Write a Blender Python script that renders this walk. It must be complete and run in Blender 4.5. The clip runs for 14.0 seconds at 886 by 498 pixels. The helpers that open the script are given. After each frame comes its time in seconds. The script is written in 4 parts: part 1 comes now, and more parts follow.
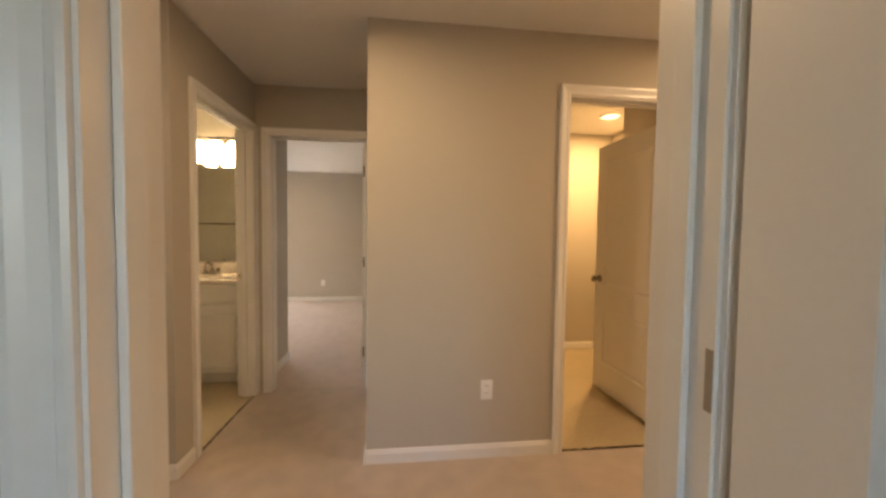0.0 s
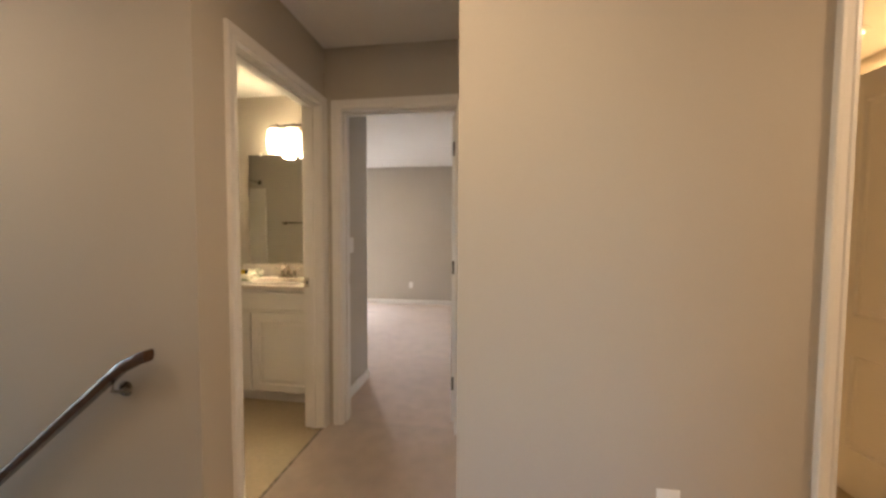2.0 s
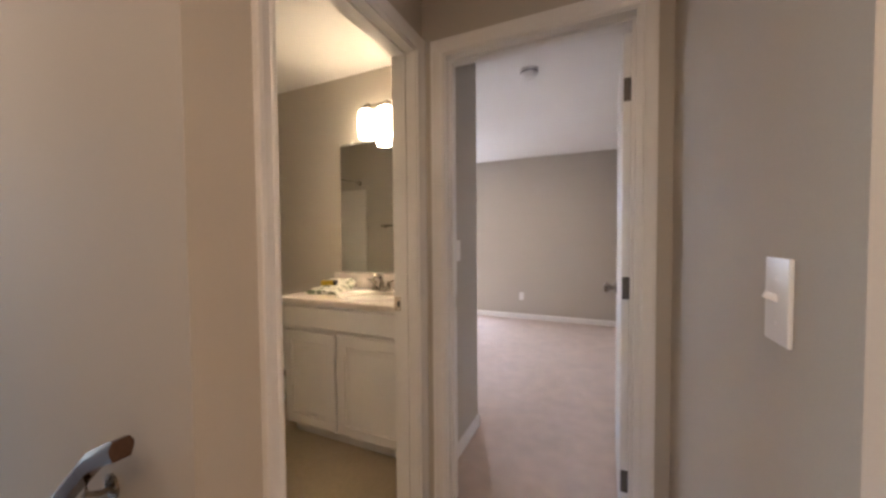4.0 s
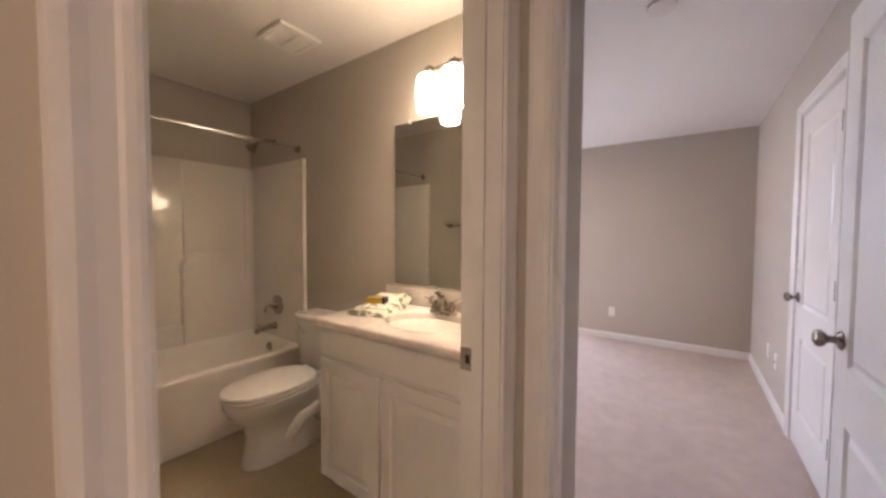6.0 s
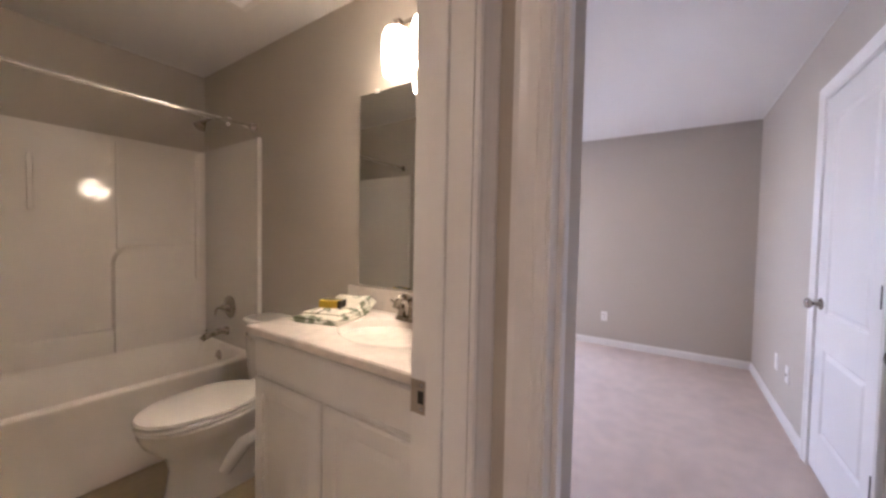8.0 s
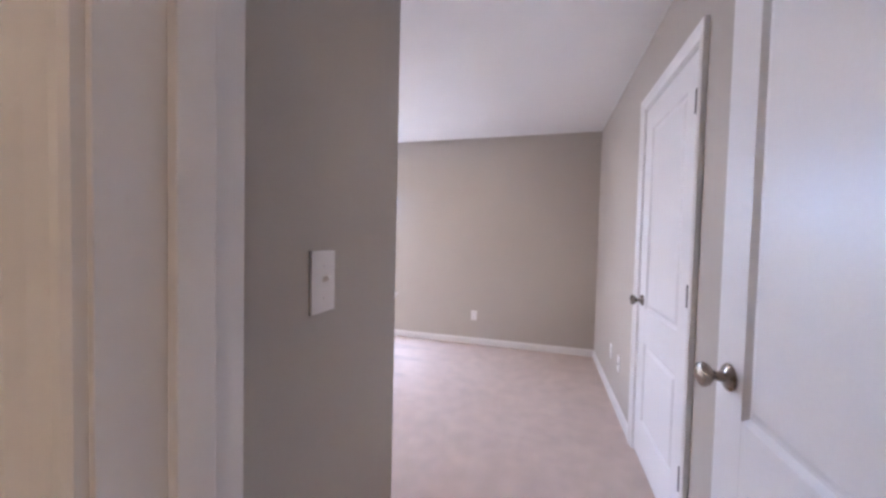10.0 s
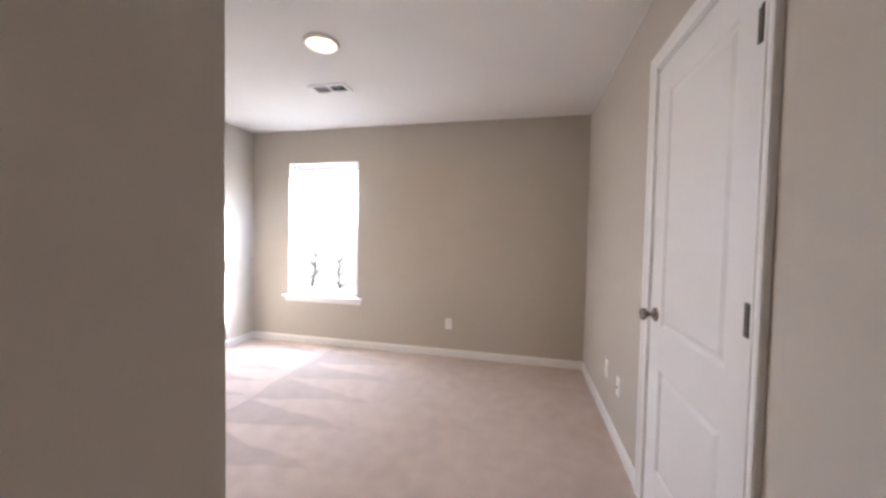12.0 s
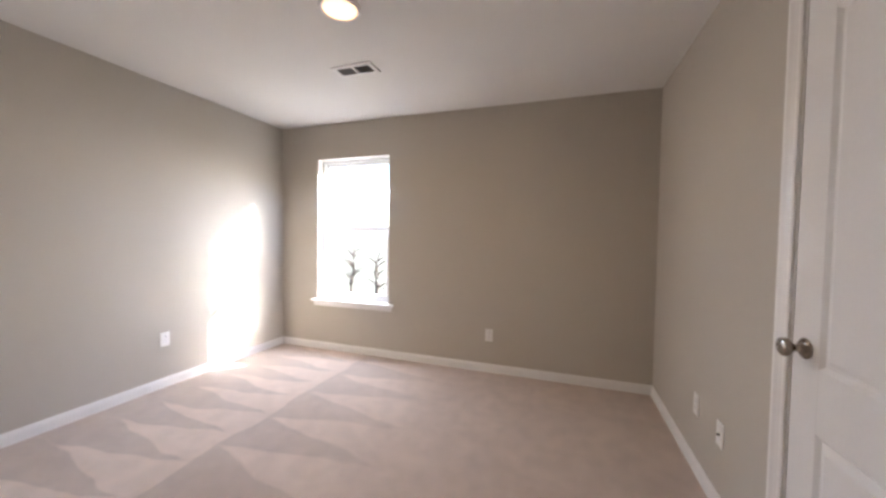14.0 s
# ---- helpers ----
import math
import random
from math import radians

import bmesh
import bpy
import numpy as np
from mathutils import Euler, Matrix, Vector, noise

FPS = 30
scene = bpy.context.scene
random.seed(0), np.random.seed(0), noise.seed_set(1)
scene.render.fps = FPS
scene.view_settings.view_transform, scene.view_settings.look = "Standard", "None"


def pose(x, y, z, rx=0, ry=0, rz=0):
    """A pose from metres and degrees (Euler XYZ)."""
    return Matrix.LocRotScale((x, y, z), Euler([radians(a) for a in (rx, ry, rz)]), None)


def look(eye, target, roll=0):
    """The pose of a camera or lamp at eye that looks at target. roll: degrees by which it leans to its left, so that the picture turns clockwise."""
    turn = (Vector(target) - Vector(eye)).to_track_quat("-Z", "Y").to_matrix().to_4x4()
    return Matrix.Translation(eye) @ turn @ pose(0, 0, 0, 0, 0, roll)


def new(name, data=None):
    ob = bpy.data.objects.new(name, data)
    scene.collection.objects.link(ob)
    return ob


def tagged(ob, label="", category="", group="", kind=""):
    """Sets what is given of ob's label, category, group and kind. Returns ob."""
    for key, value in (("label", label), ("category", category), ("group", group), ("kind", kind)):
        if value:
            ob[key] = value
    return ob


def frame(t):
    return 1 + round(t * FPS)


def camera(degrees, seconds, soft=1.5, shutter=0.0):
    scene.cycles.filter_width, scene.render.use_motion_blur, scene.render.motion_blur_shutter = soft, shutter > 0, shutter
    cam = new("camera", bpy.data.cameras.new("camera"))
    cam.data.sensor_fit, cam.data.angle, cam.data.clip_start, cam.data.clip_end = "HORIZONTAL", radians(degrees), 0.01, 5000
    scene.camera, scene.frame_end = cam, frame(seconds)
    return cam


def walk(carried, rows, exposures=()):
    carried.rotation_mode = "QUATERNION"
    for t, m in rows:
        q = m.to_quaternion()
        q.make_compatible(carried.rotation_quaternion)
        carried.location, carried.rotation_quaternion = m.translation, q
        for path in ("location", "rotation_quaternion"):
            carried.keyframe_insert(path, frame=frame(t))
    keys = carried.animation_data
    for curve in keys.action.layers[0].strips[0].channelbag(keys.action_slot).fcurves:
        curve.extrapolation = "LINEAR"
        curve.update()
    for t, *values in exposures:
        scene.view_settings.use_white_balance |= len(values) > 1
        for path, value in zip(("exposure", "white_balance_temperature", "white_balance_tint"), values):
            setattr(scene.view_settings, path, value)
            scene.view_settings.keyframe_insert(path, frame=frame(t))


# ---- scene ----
cam = camera(103.7, 14.0, soft=2.8)

PATH = [
    (0, (1.168, -2.901, 1.284), (1.388, -0.915, 1.204), 0.7),
    (0.5, (1.182, -2.736, 1.287), (1.305, -0.742, 1.206), 0.8),
    (1, (1.153, -2.535, 1.282), (1.162, -0.537, 1.2), 0.7),
    (1.5, (1.111, -2.356, 1.284), (0.975, -0.362, 1.199), 0.5),
    (2, (1.082, -2.139, 1.267), (0.796, -0.161, 1.179), 0.3),
    (2.5, (1.036, -1.929, 1.257), (0.583, 0.018, 1.174), 0.1),
    (3, (0.935, -1.732, 1.251), (0.335, 0.174, 1.175), 0.0),
    (3.5, (0.841, -1.567, 1.243), (0.123, 0.299, 1.176), -0.3),
    (6, (0.398, -0.89, 1.294), (-0.753, 0.744, 1.217), 0.3),
    (6.5, (0.369, -0.795, 1.27), (-0.805, 0.822, 1.197), 0.6),
    (7, (0.339, -0.73, 1.25), (-0.842, 0.882, 1.179), 0.8),
    (7.5, (0.304, -0.65, 1.243), (-0.874, 0.965, 1.175), 0.9),
    (8, (0.286, -0.579, 1.249), (-0.817, 1.088, 1.18), 1.1),
    (8.5, (0.31, -0.531, 1.251), (-0.626, 1.236, 1.189), 1.3),
    (9, (0.362, -0.431, 1.263), (-0.403, 1.416, 1.198), 1.4),
    (11.5, (0.406, 0.259, 1.26), (-0.053, 2.204, 1.195), 1.1),
    (12, (0.373, 0.373, 1.256), (-0.077, 2.32, 1.187), 1.1),
    (12.5, (0.337, 0.504, 1.234), (-0.122, 2.449, 1.172), 1.2),
    (13, (0.296, 0.603, 1.246), (-0.173, 2.546, 1.18), 1.1),
    (13.5, (0.271, 0.676, 1.243), (-0.245, 2.607, 1.175), 0.9),
    (14, (0.256, 0.758, 1.25), (-0.396, 2.648, 1.18), 0.8),
]
walk(cam, [(t, look(eye, target, roll)) for t, eye, target, roll in PATH],
     [(0, 3.45, 7000, 14), (0.5, 3.6, 6900, 14), (1.5, 3.68, 6400, 13), (3.5, 3.66, 5550, 17), (6, 3.7, 5600, 26), (7.5, 3.75, 5250, 26), (9.2, 3.78, 5000, 27), (11.5, 3.5, 5700, 19), (13, 3.15, 5900, 18), (14, 2.92, 6100, 18)])

# world, sun and lamps
CEIL = 2.44
sky_world = bpy.data.worlds.new("sky")
scene.world = sky_world
sky_world.use_nodes = True
wn = sky_world.node_tree
sky = wn.nodes.new("ShaderNodeTexSky")
sky.sky_type, sky.sun_disc = "NISHITA", False
sky.sun_elevation, sky.sun_rotation = radians(27.5), radians(52)
wn.links.new(sky.outputs[0], wn.nodes["Background"].inputs[0])
wn.nodes["Background"].inputs[1].default_value = 0.14


def lamp(name, kind, power, colour, m, **more):
    data = bpy.data.lights.new(name, kind)
    data.energy, data.color = power, colour
    if kind == "SUN":
        data.angle = more["angle"]
    if kind == "AREA":
        data.shape = more.get("shape", "RECTANGLE")
        data.size = more["size"]
        data.size_y = more.get("size_y", more["size"])
    if kind == "POINT":
        data.shadow_soft_size = more["size"]
    ob = new(name, data)
    ob.matrix_world = m
    return ob


WARM = (1.0, 0.72, 0.42)
DAY = (0.80, 0.88, 1.0)
lamp("sun", "SUN", 5.0, (1.0, 0.96, 0.90), look((0, 0, 0), (-1, -0.78, -0.66)), angle=radians(0.6))
lamp("window_daylight", "AREA", 4.8, (0.70, 0.82, 1.0), look((-1.855, 4.13, 1.72), (-1.855, 3.62, 0.0)), size=0.78, size_y=0.6)
lamp("start_window_daylight", "AREA", 0.30, (0.76, 0.85, 1.0), look((1.2, -5.43, 1.35), (1.2, -2.0, 1.2)), size=1.15, size_y=1.3)
lamp("bedroom_lamp", "AREA", 1.1, WARM, look((-0.875, 2.333, CEIL - 0.05), (-0.875, 2.333, 0)), size=0.15, shape="DISK")
lamp("laundry_lamp", "AREA", 3.4, (1.0, 0.62, 0.26), look((3.10, 0.26, CEIL - 0.03), (3.10, 0.26, 0)), size=0.13, shape="DISK")
lamp("hall_lamp", "AREA", 1.0, (1.0, 0.70, 0.40), look((0.85, -1.68, CEIL - 0.05), (0.85, -1.68, 0)), size=0.15, shape="DISK")
lamp("hall_end_lamp", "AREA", 1.8, (1.0, 0.68, 0.38), look((3.05, -1.72, CEIL - 0.05), (3.05, -1.72, 0)), size=0.15, shape="DISK")
# unseen fill over the stairs, added to brighten the stair wall
lamp("stair_fill_lamp", "AREA", 0.62, (1.0, 0.76, 0.52), look((-1.0, -1.75, CEIL - 0.05), (-1.0, -1.75, 0)), size=0.15, shape="DISK")


# ---- materials ----
def material(name, colour, rough=0.5, metal=0.0, vary=0.06, scale=8.0, fine=180.0, bump=0.1, depth=0.002, coat=0.0, spec=0.5):
    """Colour with drift at two scales and a fine relief."""
    mat = bpy.data.materials.new(name)
    mat.use_nodes = True
    nt = mat.node_tree
    b = nt.nodes["Principled BSDF"]
    link = nt.links.new
    co = nt.nodes.new("ShaderNodeTexCoord")
    n1 = nt.nodes.new("ShaderNodeTexNoise")
    n1.inputs["Scale"].default_value, n1.inputs["Detail"].default_value = scale, 4
    n2 = nt.nodes.new("ShaderNodeTexNoise")
    n2.inputs["Scale"].default_value, n2.inputs["Detail"].default_value = fine, 3
    link(co.outputs["Object"], n1.inputs["Vector"])
    link(co.outputs["Object"], n2.inputs["Vector"])
    add = nt.nodes.new("ShaderNodeMath")
    add.operation = "ADD"
    link(n1.outputs[0], add.inputs[0])
    link(n2.outputs[0], add.inputs[1])
    rng = nt.nodes.new("ShaderNodeMapRange")
    rng.inputs["From Min"].default_value, rng.inputs["From Max"].default_value = 0.6, 1.4
    rng.inputs["To Min"].default_value, rng.inputs["To Max"].default_value = 1 - vary, 1 + vary
    link(add.outputs[0], rng.inputs[0])
    mul = nt.nodes.new("ShaderNodeVectorMath")
    mul.operation = "SCALE"
    mul.inputs[0].default_value = colour[:3]
    link(rng.outputs[0], mul.inputs["Scale"])
    link(mul.outputs[0], b.inputs["Base Color"])
    rr = nt.nodes.new("ShaderNodeMapRange")
    rr.inputs["To Min"].default_value, rr.inputs["To Max"].default_value = max(0.02, rough - 0.06), min(1, rough + 0.06)
    link(n1.outputs[0], rr.inputs[0])
    link(rr.outputs[0], b.inputs["Roughness"])
    b.inputs["Metallic"].default_value = metal
    b.inputs["Specular IOR Level"].default_value = spec
    b.inputs["Coat Weight"].default_value = coat
    if bump:
        bp = nt.nodes.new("ShaderNodeBump")
        bp.inputs["Strength"].default_value, bp.inputs["Distance"].default_value = bump, depth
        link(n2.outputs[0], bp.inputs["Height"])
        link(bp.outputs[0], b.inputs["Normal"])
    mat["mul"] = mul.name
    return mat


def carpet_material(name, colour, marks):
    """Cut pile: tuft grain, footworn drift and, where vacuumed, wedge-shaped sweeps of leaning pile."""
    mat = material(name, colour, rough=0.95, vary=0.10, scale=2.2, fine=320, bump=0.9, depth=0.006, spec=0.1)
    nt = mat.node_tree
    link = nt.links.new
    b = nt.nodes["Principled BSDF"]
    b.inputs["Sheen Weight"].default_value = 0.3
    mul = nt.nodes[mat["mul"]]
    co = nt.nodes.new("ShaderNodeTexCoord")
    blot = nt.nodes.new("ShaderNodeTexNoise")
    blot.inputs["Scale"].default_value, blot.inputs["Detail"].default_value = 9.0, 6
    link(co.outputs["Object"], blot.inputs["Vector"])
    br = nt.nodes.new("ShaderNodeMapRange")
    br.inputs["From Min"].default_value, br.inputs["From Max"].default_value = 0.35, 0.65
    br.inputs["To Min"].default_value, br.inputs["To Max"].default_value = 0.94, 1.05
    link(blot.outputs[0], br.inputs[0])
    s2 = nt.nodes.new("ShaderNodeVectorMath")
    s2.operation = "SCALE"
    link(mul.outputs[0], s2.inputs[0])
    link(br.outputs[0], s2.inputs["Scale"])
    last = s2
    if marks:
        warp = nt.nodes.new("ShaderNodeTexNoise")
        warp.inputs["Scale"].default_value = 2.2
        link(co.outputs["Object"], warp.inputs["Vector"])
        ws = nt.nodes.new("ShaderNodeVectorMath")
        ws.operation = "SCALE"
        ws.inputs["Scale"].default_value = 0.16
        link(warp.outputs["Color"], ws.inputs[0])
        wa = nt.nodes.new("ShaderNodeVectorMath")
        link(co.outputs["Object"], wa.inputs[0])
        link(ws.outputs[0], wa.inputs[1])
        sep = nt.nodes.new("ShaderNodeSeparateXYZ")
        link(wa.outputs[0], sep.inputs[0])

        def maths(op, a, c):
            n = nt.nodes.new("ShaderNodeMath")
            n.operation = op
            for k, v in enumerate((a, c)):
                if isinstance(v, float):
                    n.inputs[k].default_value = v
                else:
                    link(v, n.inputs[k])
            return n.outputs[0]

        def ramp(v, lo, hi):
            n = nt.nodes.new("ShaderNodeMapRange")
            n.inputs["From Min"].default_value, n.inputs["From Max"].default_value = lo, hi
            link(v, n.inputs[0])
            return n.outputs[0]
        X, Y = sep.outputs["X"], sep.outputs["Y"]

        def teeth(apex, base, y0, pitch):
            """Light wedges that start at x = apex and fill the pitch at x = base."""
            saw = maths("FRACT", maths("DIVIDE", maths("SUBTRACT", Y, y0 - 0.5 * pitch), pitch), 0.0)
            off = maths("ABSOLUTE", maths("SUBTRACT", saw, 0.5), 0.0)
            return ramp(maths("SUBTRACT", maths("MULTIPLY", ramp(X, apex, base), 0.5), off), -0.02, 0.02)
        second = maths("GREATER_THAN", X, -1.57)
        first = maths("SUBTRACT", 1.0, second)
        wedge = maths("ADD", maths("MULTIPLY", teeth(-2.45, -1.62, 2.278, 0.275), first), maths("MULTIPLY", teeth(-1.55, -0.62, 2.279, 0.386), second))
        near = ramp(X, -0.25, -1.3)
        swept = maths("MULTIPLY", maths("SUBTRACT", wedge, 0.5), near)
        ww = maths("ADD", maths("MULTIPLY", swept, 0.26), 1.03)
        s3 = nt.nodes.new("ShaderNodeVectorMath")
        s3.operation = "SCALE"
        link(last.outputs[0], s3.inputs[0])
        link(ww, s3.inputs["Scale"])
        last = s3
    link(last.outputs[0], b.inputs["Base Color"])
    return mat


def glow(name, colour, strength):
    mat = bpy.data.materials.new(name)
    mat.use_nodes = True
    b = mat.node_tree.nodes["Principled BSDF"]
    b.inputs["Base Color"].default_value = (0.8, 0.8, 0.8, 1)
    b.inputs["Emission Color"].default_value = (*colour, 1)
    b.inputs["Emission Strength"].default_value = strength
    return mat


def glass(name):
    mat = bpy.data.materials.new(name)
    mat.use_nodes = True
    b = mat.node_tree.nodes["Principled BSDF"]
    b.inputs["Base Color"].default_value = (0.97, 0.99, 0.98, 1)
    b.inputs["Roughness"].default_value = 0.0
    b.inputs["IOR"].default_value = 1.05
    b.inputs["Transmission Weight"].default_value = 1.0
    return mat


PAINT = material("wall_paint", (0.51, 0.468, 0.402), rough=0.75, vary=0.025, scale=1.6, fine=220, bump=0.12, depth=0.0012, spec=0.25)
CEILING = material("ceiling_paint", (0.78, 0.76, 0.73), rough=0.9, vary=0.02, scale=2, fine=150, bump=0.2, depth=0.002, spec=0.15)
TRIM = material("trim_paint", (0.80, 0.78, 0.75), rough=0.32, vary=0.02, scale=5, fine=60, bump=0.05, depth=0.001)
DOOR = material("door_paint", (0.80, 0.785, 0.765), rough=0.36, vary=0.02, scale=4, fine=90, bump=0.08, depth=0.001)
CARPET = carpet_material("bedroom_carpet", (0.585, 0.470, 0.385), True)
CARPET_HALL = carpet_material("hall_carpet", (0.555, 0.455, 0.372), False)
VINYL = material("sheet_vinyl", (0.46, 0.38, 0.25), rough=0.42, vary=0.10, scale=5, fine=45, bump=0.08, depth=0.001)
ACRYLIC = material("tub_acrylic", (0.78, 0.74, 0.68), rough=0.09, vary=0.015, scale=3, fine=20, bump=0.02, depth=0.002, coat=0.3)
TUB = material("tub_shell_acrylic", (0.78, 0.74, 0.68), rough=0.34, vary=0.015, scale=3, fine=20, bump=0.02, depth=0.002)
PORCELAIN = material("porcelain", (0.80, 0.78, 0.74), rough=0.08, vary=0.01, scale=3, fine=20, bump=0.0, coat=0.4)
SEAT = material("seat_plastic", (0.78, 0.75, 0.71), rough=0.2, vary=0.01, bump=0.0)
CABINET = material("cabinet_paint", (0.78, 0.76, 0.73), rough=0.4, vary=0.02, scale=5, fine=70, bump=0.06, depth=0.001)
MARBLE = material("cultured_marble", (0.76, 0.70, 0.64), rough=0.14, vary=0.13, scale=9, fine=30, bump=0.0, coat=0.3)
NICKEL = material("satin_nickel", (0.30, 0.262, 0.22), rough=0.27, metal=1.0, vary=0.04, scale=30, fine=400, bump=0.04, depth=0.0005)
CHROME = material("chrome", (0.78, 0.77, 0.75), rough=0.08, metal=1.0, vary=0.02, bump=0.0)
MIRROR = material("mirror_silver", (0.86, 0.88, 0.86), rough=0.02, metal=1.0, vary=0.005, bump=0.0)
MIRROR.node_tree.nodes["Principled BSDF"].inputs["Roughness"].links and MIRROR.node_tree.links.remove(MIRROR.node_tree.nodes["Principled BSDF"].inputs["Roughness"].links[0])
MIRROR.node_tree.nodes["Principled BSDF"].inputs["Roughness"].default_value = 0.0
# one satin nickel in two copies: this one lightened for plates that catch light
SATIN_LIT = material("satin_plate_lit", (0.42, 0.36, 0.29), rough=0.5, metal=0.6, vary=0.05, bump=0.0)
# the same nickel with shade put into its colour
HINGE_SHADED = material("hinge_nickel_shaded", (0.11, 0.098, 0.085), rough=0.5, metal=0.7, vary=0.05, bump=0.0)
PLATE = material("device_plastic", (0.82, 0.80, 0.77), rough=0.3, vary=0.01, bump=0.0)
# near-black that stands in for the shade inside slots and latch holes
SLOT_SHADE = material("slot_shade", (0.02, 0.02, 0.02), rough=0.6, vary=0.05, bump=0.0)
# grey of louvres and sensor ring; also painted shade in the vent openings
VENT_GREY = material("vent_grey", (0.30, 0.30, 0.31), rough=0.6, vary=0.08, bump=0.0)
WOOD = material("rail_wood", (0.075, 0.038, 0.022), rough=0.24, vary=0.3, scale=25, fine=120, bump=0.1, depth=0.001)
VINYL_FRAME = material("window_vinyl", (0.80, 0.80, 0.79), rough=0.35, vary=0.015, bump=0.0)
GLASS = glass("window_glass")
CAULK = material("caulk", (0.62, 0.58, 0.52), rough=0.6, vary=0.05, bump=0.0)
SHADE = glow("frosted_shade", (1.0, 0.75, 0.41), 1.7)
BULB = glow("bulb_glass", (1.0, 0.75, 0.41), 14.0)
LED = glow("led_lens", (1.0, 0.58, 0.26), 0.32)
CAN = glow("can_lens", (1.0, 0.70, 0.34), 0.3)
YELLOW = material("soap_yellow", (0.62, 0.42, 0.02), rough=0.4, vary=0.04, bump=0.0)
BLACK = material("soap_black", (0.03, 0.025, 0.02), rough=0.4, vary=0.04, bump=0.0)
GRASS = material("grass", (0.13, 0.125, 0.085), rough=0.9, vary=0.3, scale=0.6, fine=8, bump=0.3, depth=0.03)
BARK = material("bark", (0.10, 0.075, 0.055), rough=0.9, vary=0.3, scale=6, fine=30, bump=0.6, depth=0.02)
LEAF = material("leaves", (0.135, 0.115, 0.105), rough=0.6, vary=0.35, scale=2, fine=20, bump=0.0)


def towel_material():
    mat = material("towel_cloth", (0.72, 0.70, 0.60), rough=0.95, vary=0.08, scale=30, fine=500, bump=0.7, depth=0.003, spec=0.1)
    nt = mat.node_tree
    co = nt.nodes.new("ShaderNodeTexCoord")
    w = nt.nodes.new("ShaderNodeTexNoise")
    w.inputs["Scale"].default_value, w.inputs["Distortion"].default_value = 13.0, 1.0
    nt.links.new(co.outputs["Object"], w.inputs["Vector"])
    r = nt.nodes.new("ShaderNodeValToRGB")
    r.color_ramp.elements[0].position, r.color_ramp.elements[0].color = 0.42, (0.20, 0.22, 0.15, 1)
    r.color_ramp.elements[1].position, r.color_ramp.elements[1].color = 0.52, (0.74, 0.72, 0.62, 1)
    nt.links.new(w.outputs[0], r.inputs[0])
    nt.links.new(r.outputs[0], nt.nodes["Principled BSDF"].inputs["Base Color"])
    return mat


TOWEL = towel_material()


# ---- mesh helpers ----
def box(bm, x0, x1, y0, y1, z0, z1, bevel=0.0):
    """One box into bm; bevel rounds its edges."""
    m = bmesh.new()
    bmesh.ops.create_cube(m, size=1)
    for v in m.verts:
        v.co = Vector(((x0 + x1) / 2 + v.co.x * (x1 - x0), (y0 + y1) / 2 + v.co.y * (y1 - y0), (z0 + z1) / 2 + v.co.z * (z1 - z0)))
    if bevel:
        bmesh.ops.bevel(m, geom=m.edges[:], offset=bevel, segments=2, affect="EDGES", profile=0.6)
    tmp = bpy.data.meshes.new("tmp")
    m.to_mesh(tmp)
    m.free()
    bm.from_mesh(tmp)
    bpy.data.meshes.remove(tmp)
    return bm


def boxed(x0, x1, y0, y1, z0, z1, bevel=0.0):
    return box(bmesh.new(), x0, x1, y0, y1, z0, z1, bevel)


def loft(rings, close=True, bm=None):
    """Skin over rings of equal count; both ends are capped when close."""
    bm = bm or bmesh.new()
    rows = [[bm.verts.new(p) for p in ring] for ring in rings]
    n = len(rows[0])
    for a, b in zip(rows, rows[1:]):
        for k in range(n):
            bm.faces.new((a[k], a[(k + 1) % n], b[(k + 1) % n], b[k]))
    if close:
        bm.faces.new(rows[0][::-1])
        bm.faces.new(rows[-1])
    bmesh.ops.recalc_face_normals(bm, faces=bm.faces[:])
    return bm


def oval(cx, cy, rx, ry, z, n=32, power=2.0, back=None):
    """A superellipse ring; back: flatter half-length towards +y."""
    out = []
    for k in range(n):
        a = 2 * math.pi * k / n
        c, s = math.cos(a), math.sin(a)
        r = ry if s < 0 or back is None else back
        out.append((cx + rx * math.copysign(abs(c) ** (2 / power), c), cy + r * math.copysign(abs(s) ** (2 / power), s), z))
    return out


def lathe(profile, m, n=20):
    """Rings of (radius, height) about the z axis of m."""
    return loft([[m @ Vector((r * math.cos(2 * math.pi * k / n), r * math.sin(2 * math.pi * k / n), h)) for k in range(n)] for r, h in profile])


def pipe(points, radius, n=12, bm=None):
    """A round bar along points."""
    pts = [Vector(p) for p in points]
    rings = []
    for k, p in enumerate(pts):
        d = (pts[min(k + 1, len(pts) - 1)] - pts[max(k - 1, 0)]).normalized()
        side = d.cross(Vector((0, 0, 1)))
        side = side.normalized() if side.length > 0.01 else Vector((1, 0, 0))
        up = side.cross(d)
        r = radius[k] if isinstance(radius, (list, tuple)) else radius
        rings.append([p + r * (math.cos(2 * math.pi * j / n) * side + math.sin(2 * math.pi * j / n) * up) for j in range(n)])
    return loft(rings, True, bm)


def part(name, bm, mat, parent=None, label="", smooth=False):
    """Links a bmesh as one mesh object, under parent if given."""
    me = bpy.data.meshes.new(name)
    bmesh.ops.recalc_face_normals(bm, faces=bm.faces[:])
    bm.to_mesh(me)
    bm.free()
    me.materials.append(mat)
    if smooth:
        for p in me.polygons:
            p.use_smooth = True
        me.set_sharp_from_angle(angle=radians(38))
    ob = new(name, me)
    if parent:
        ob.parent = parent
    if label:
        tagged(ob, label)
    return ob


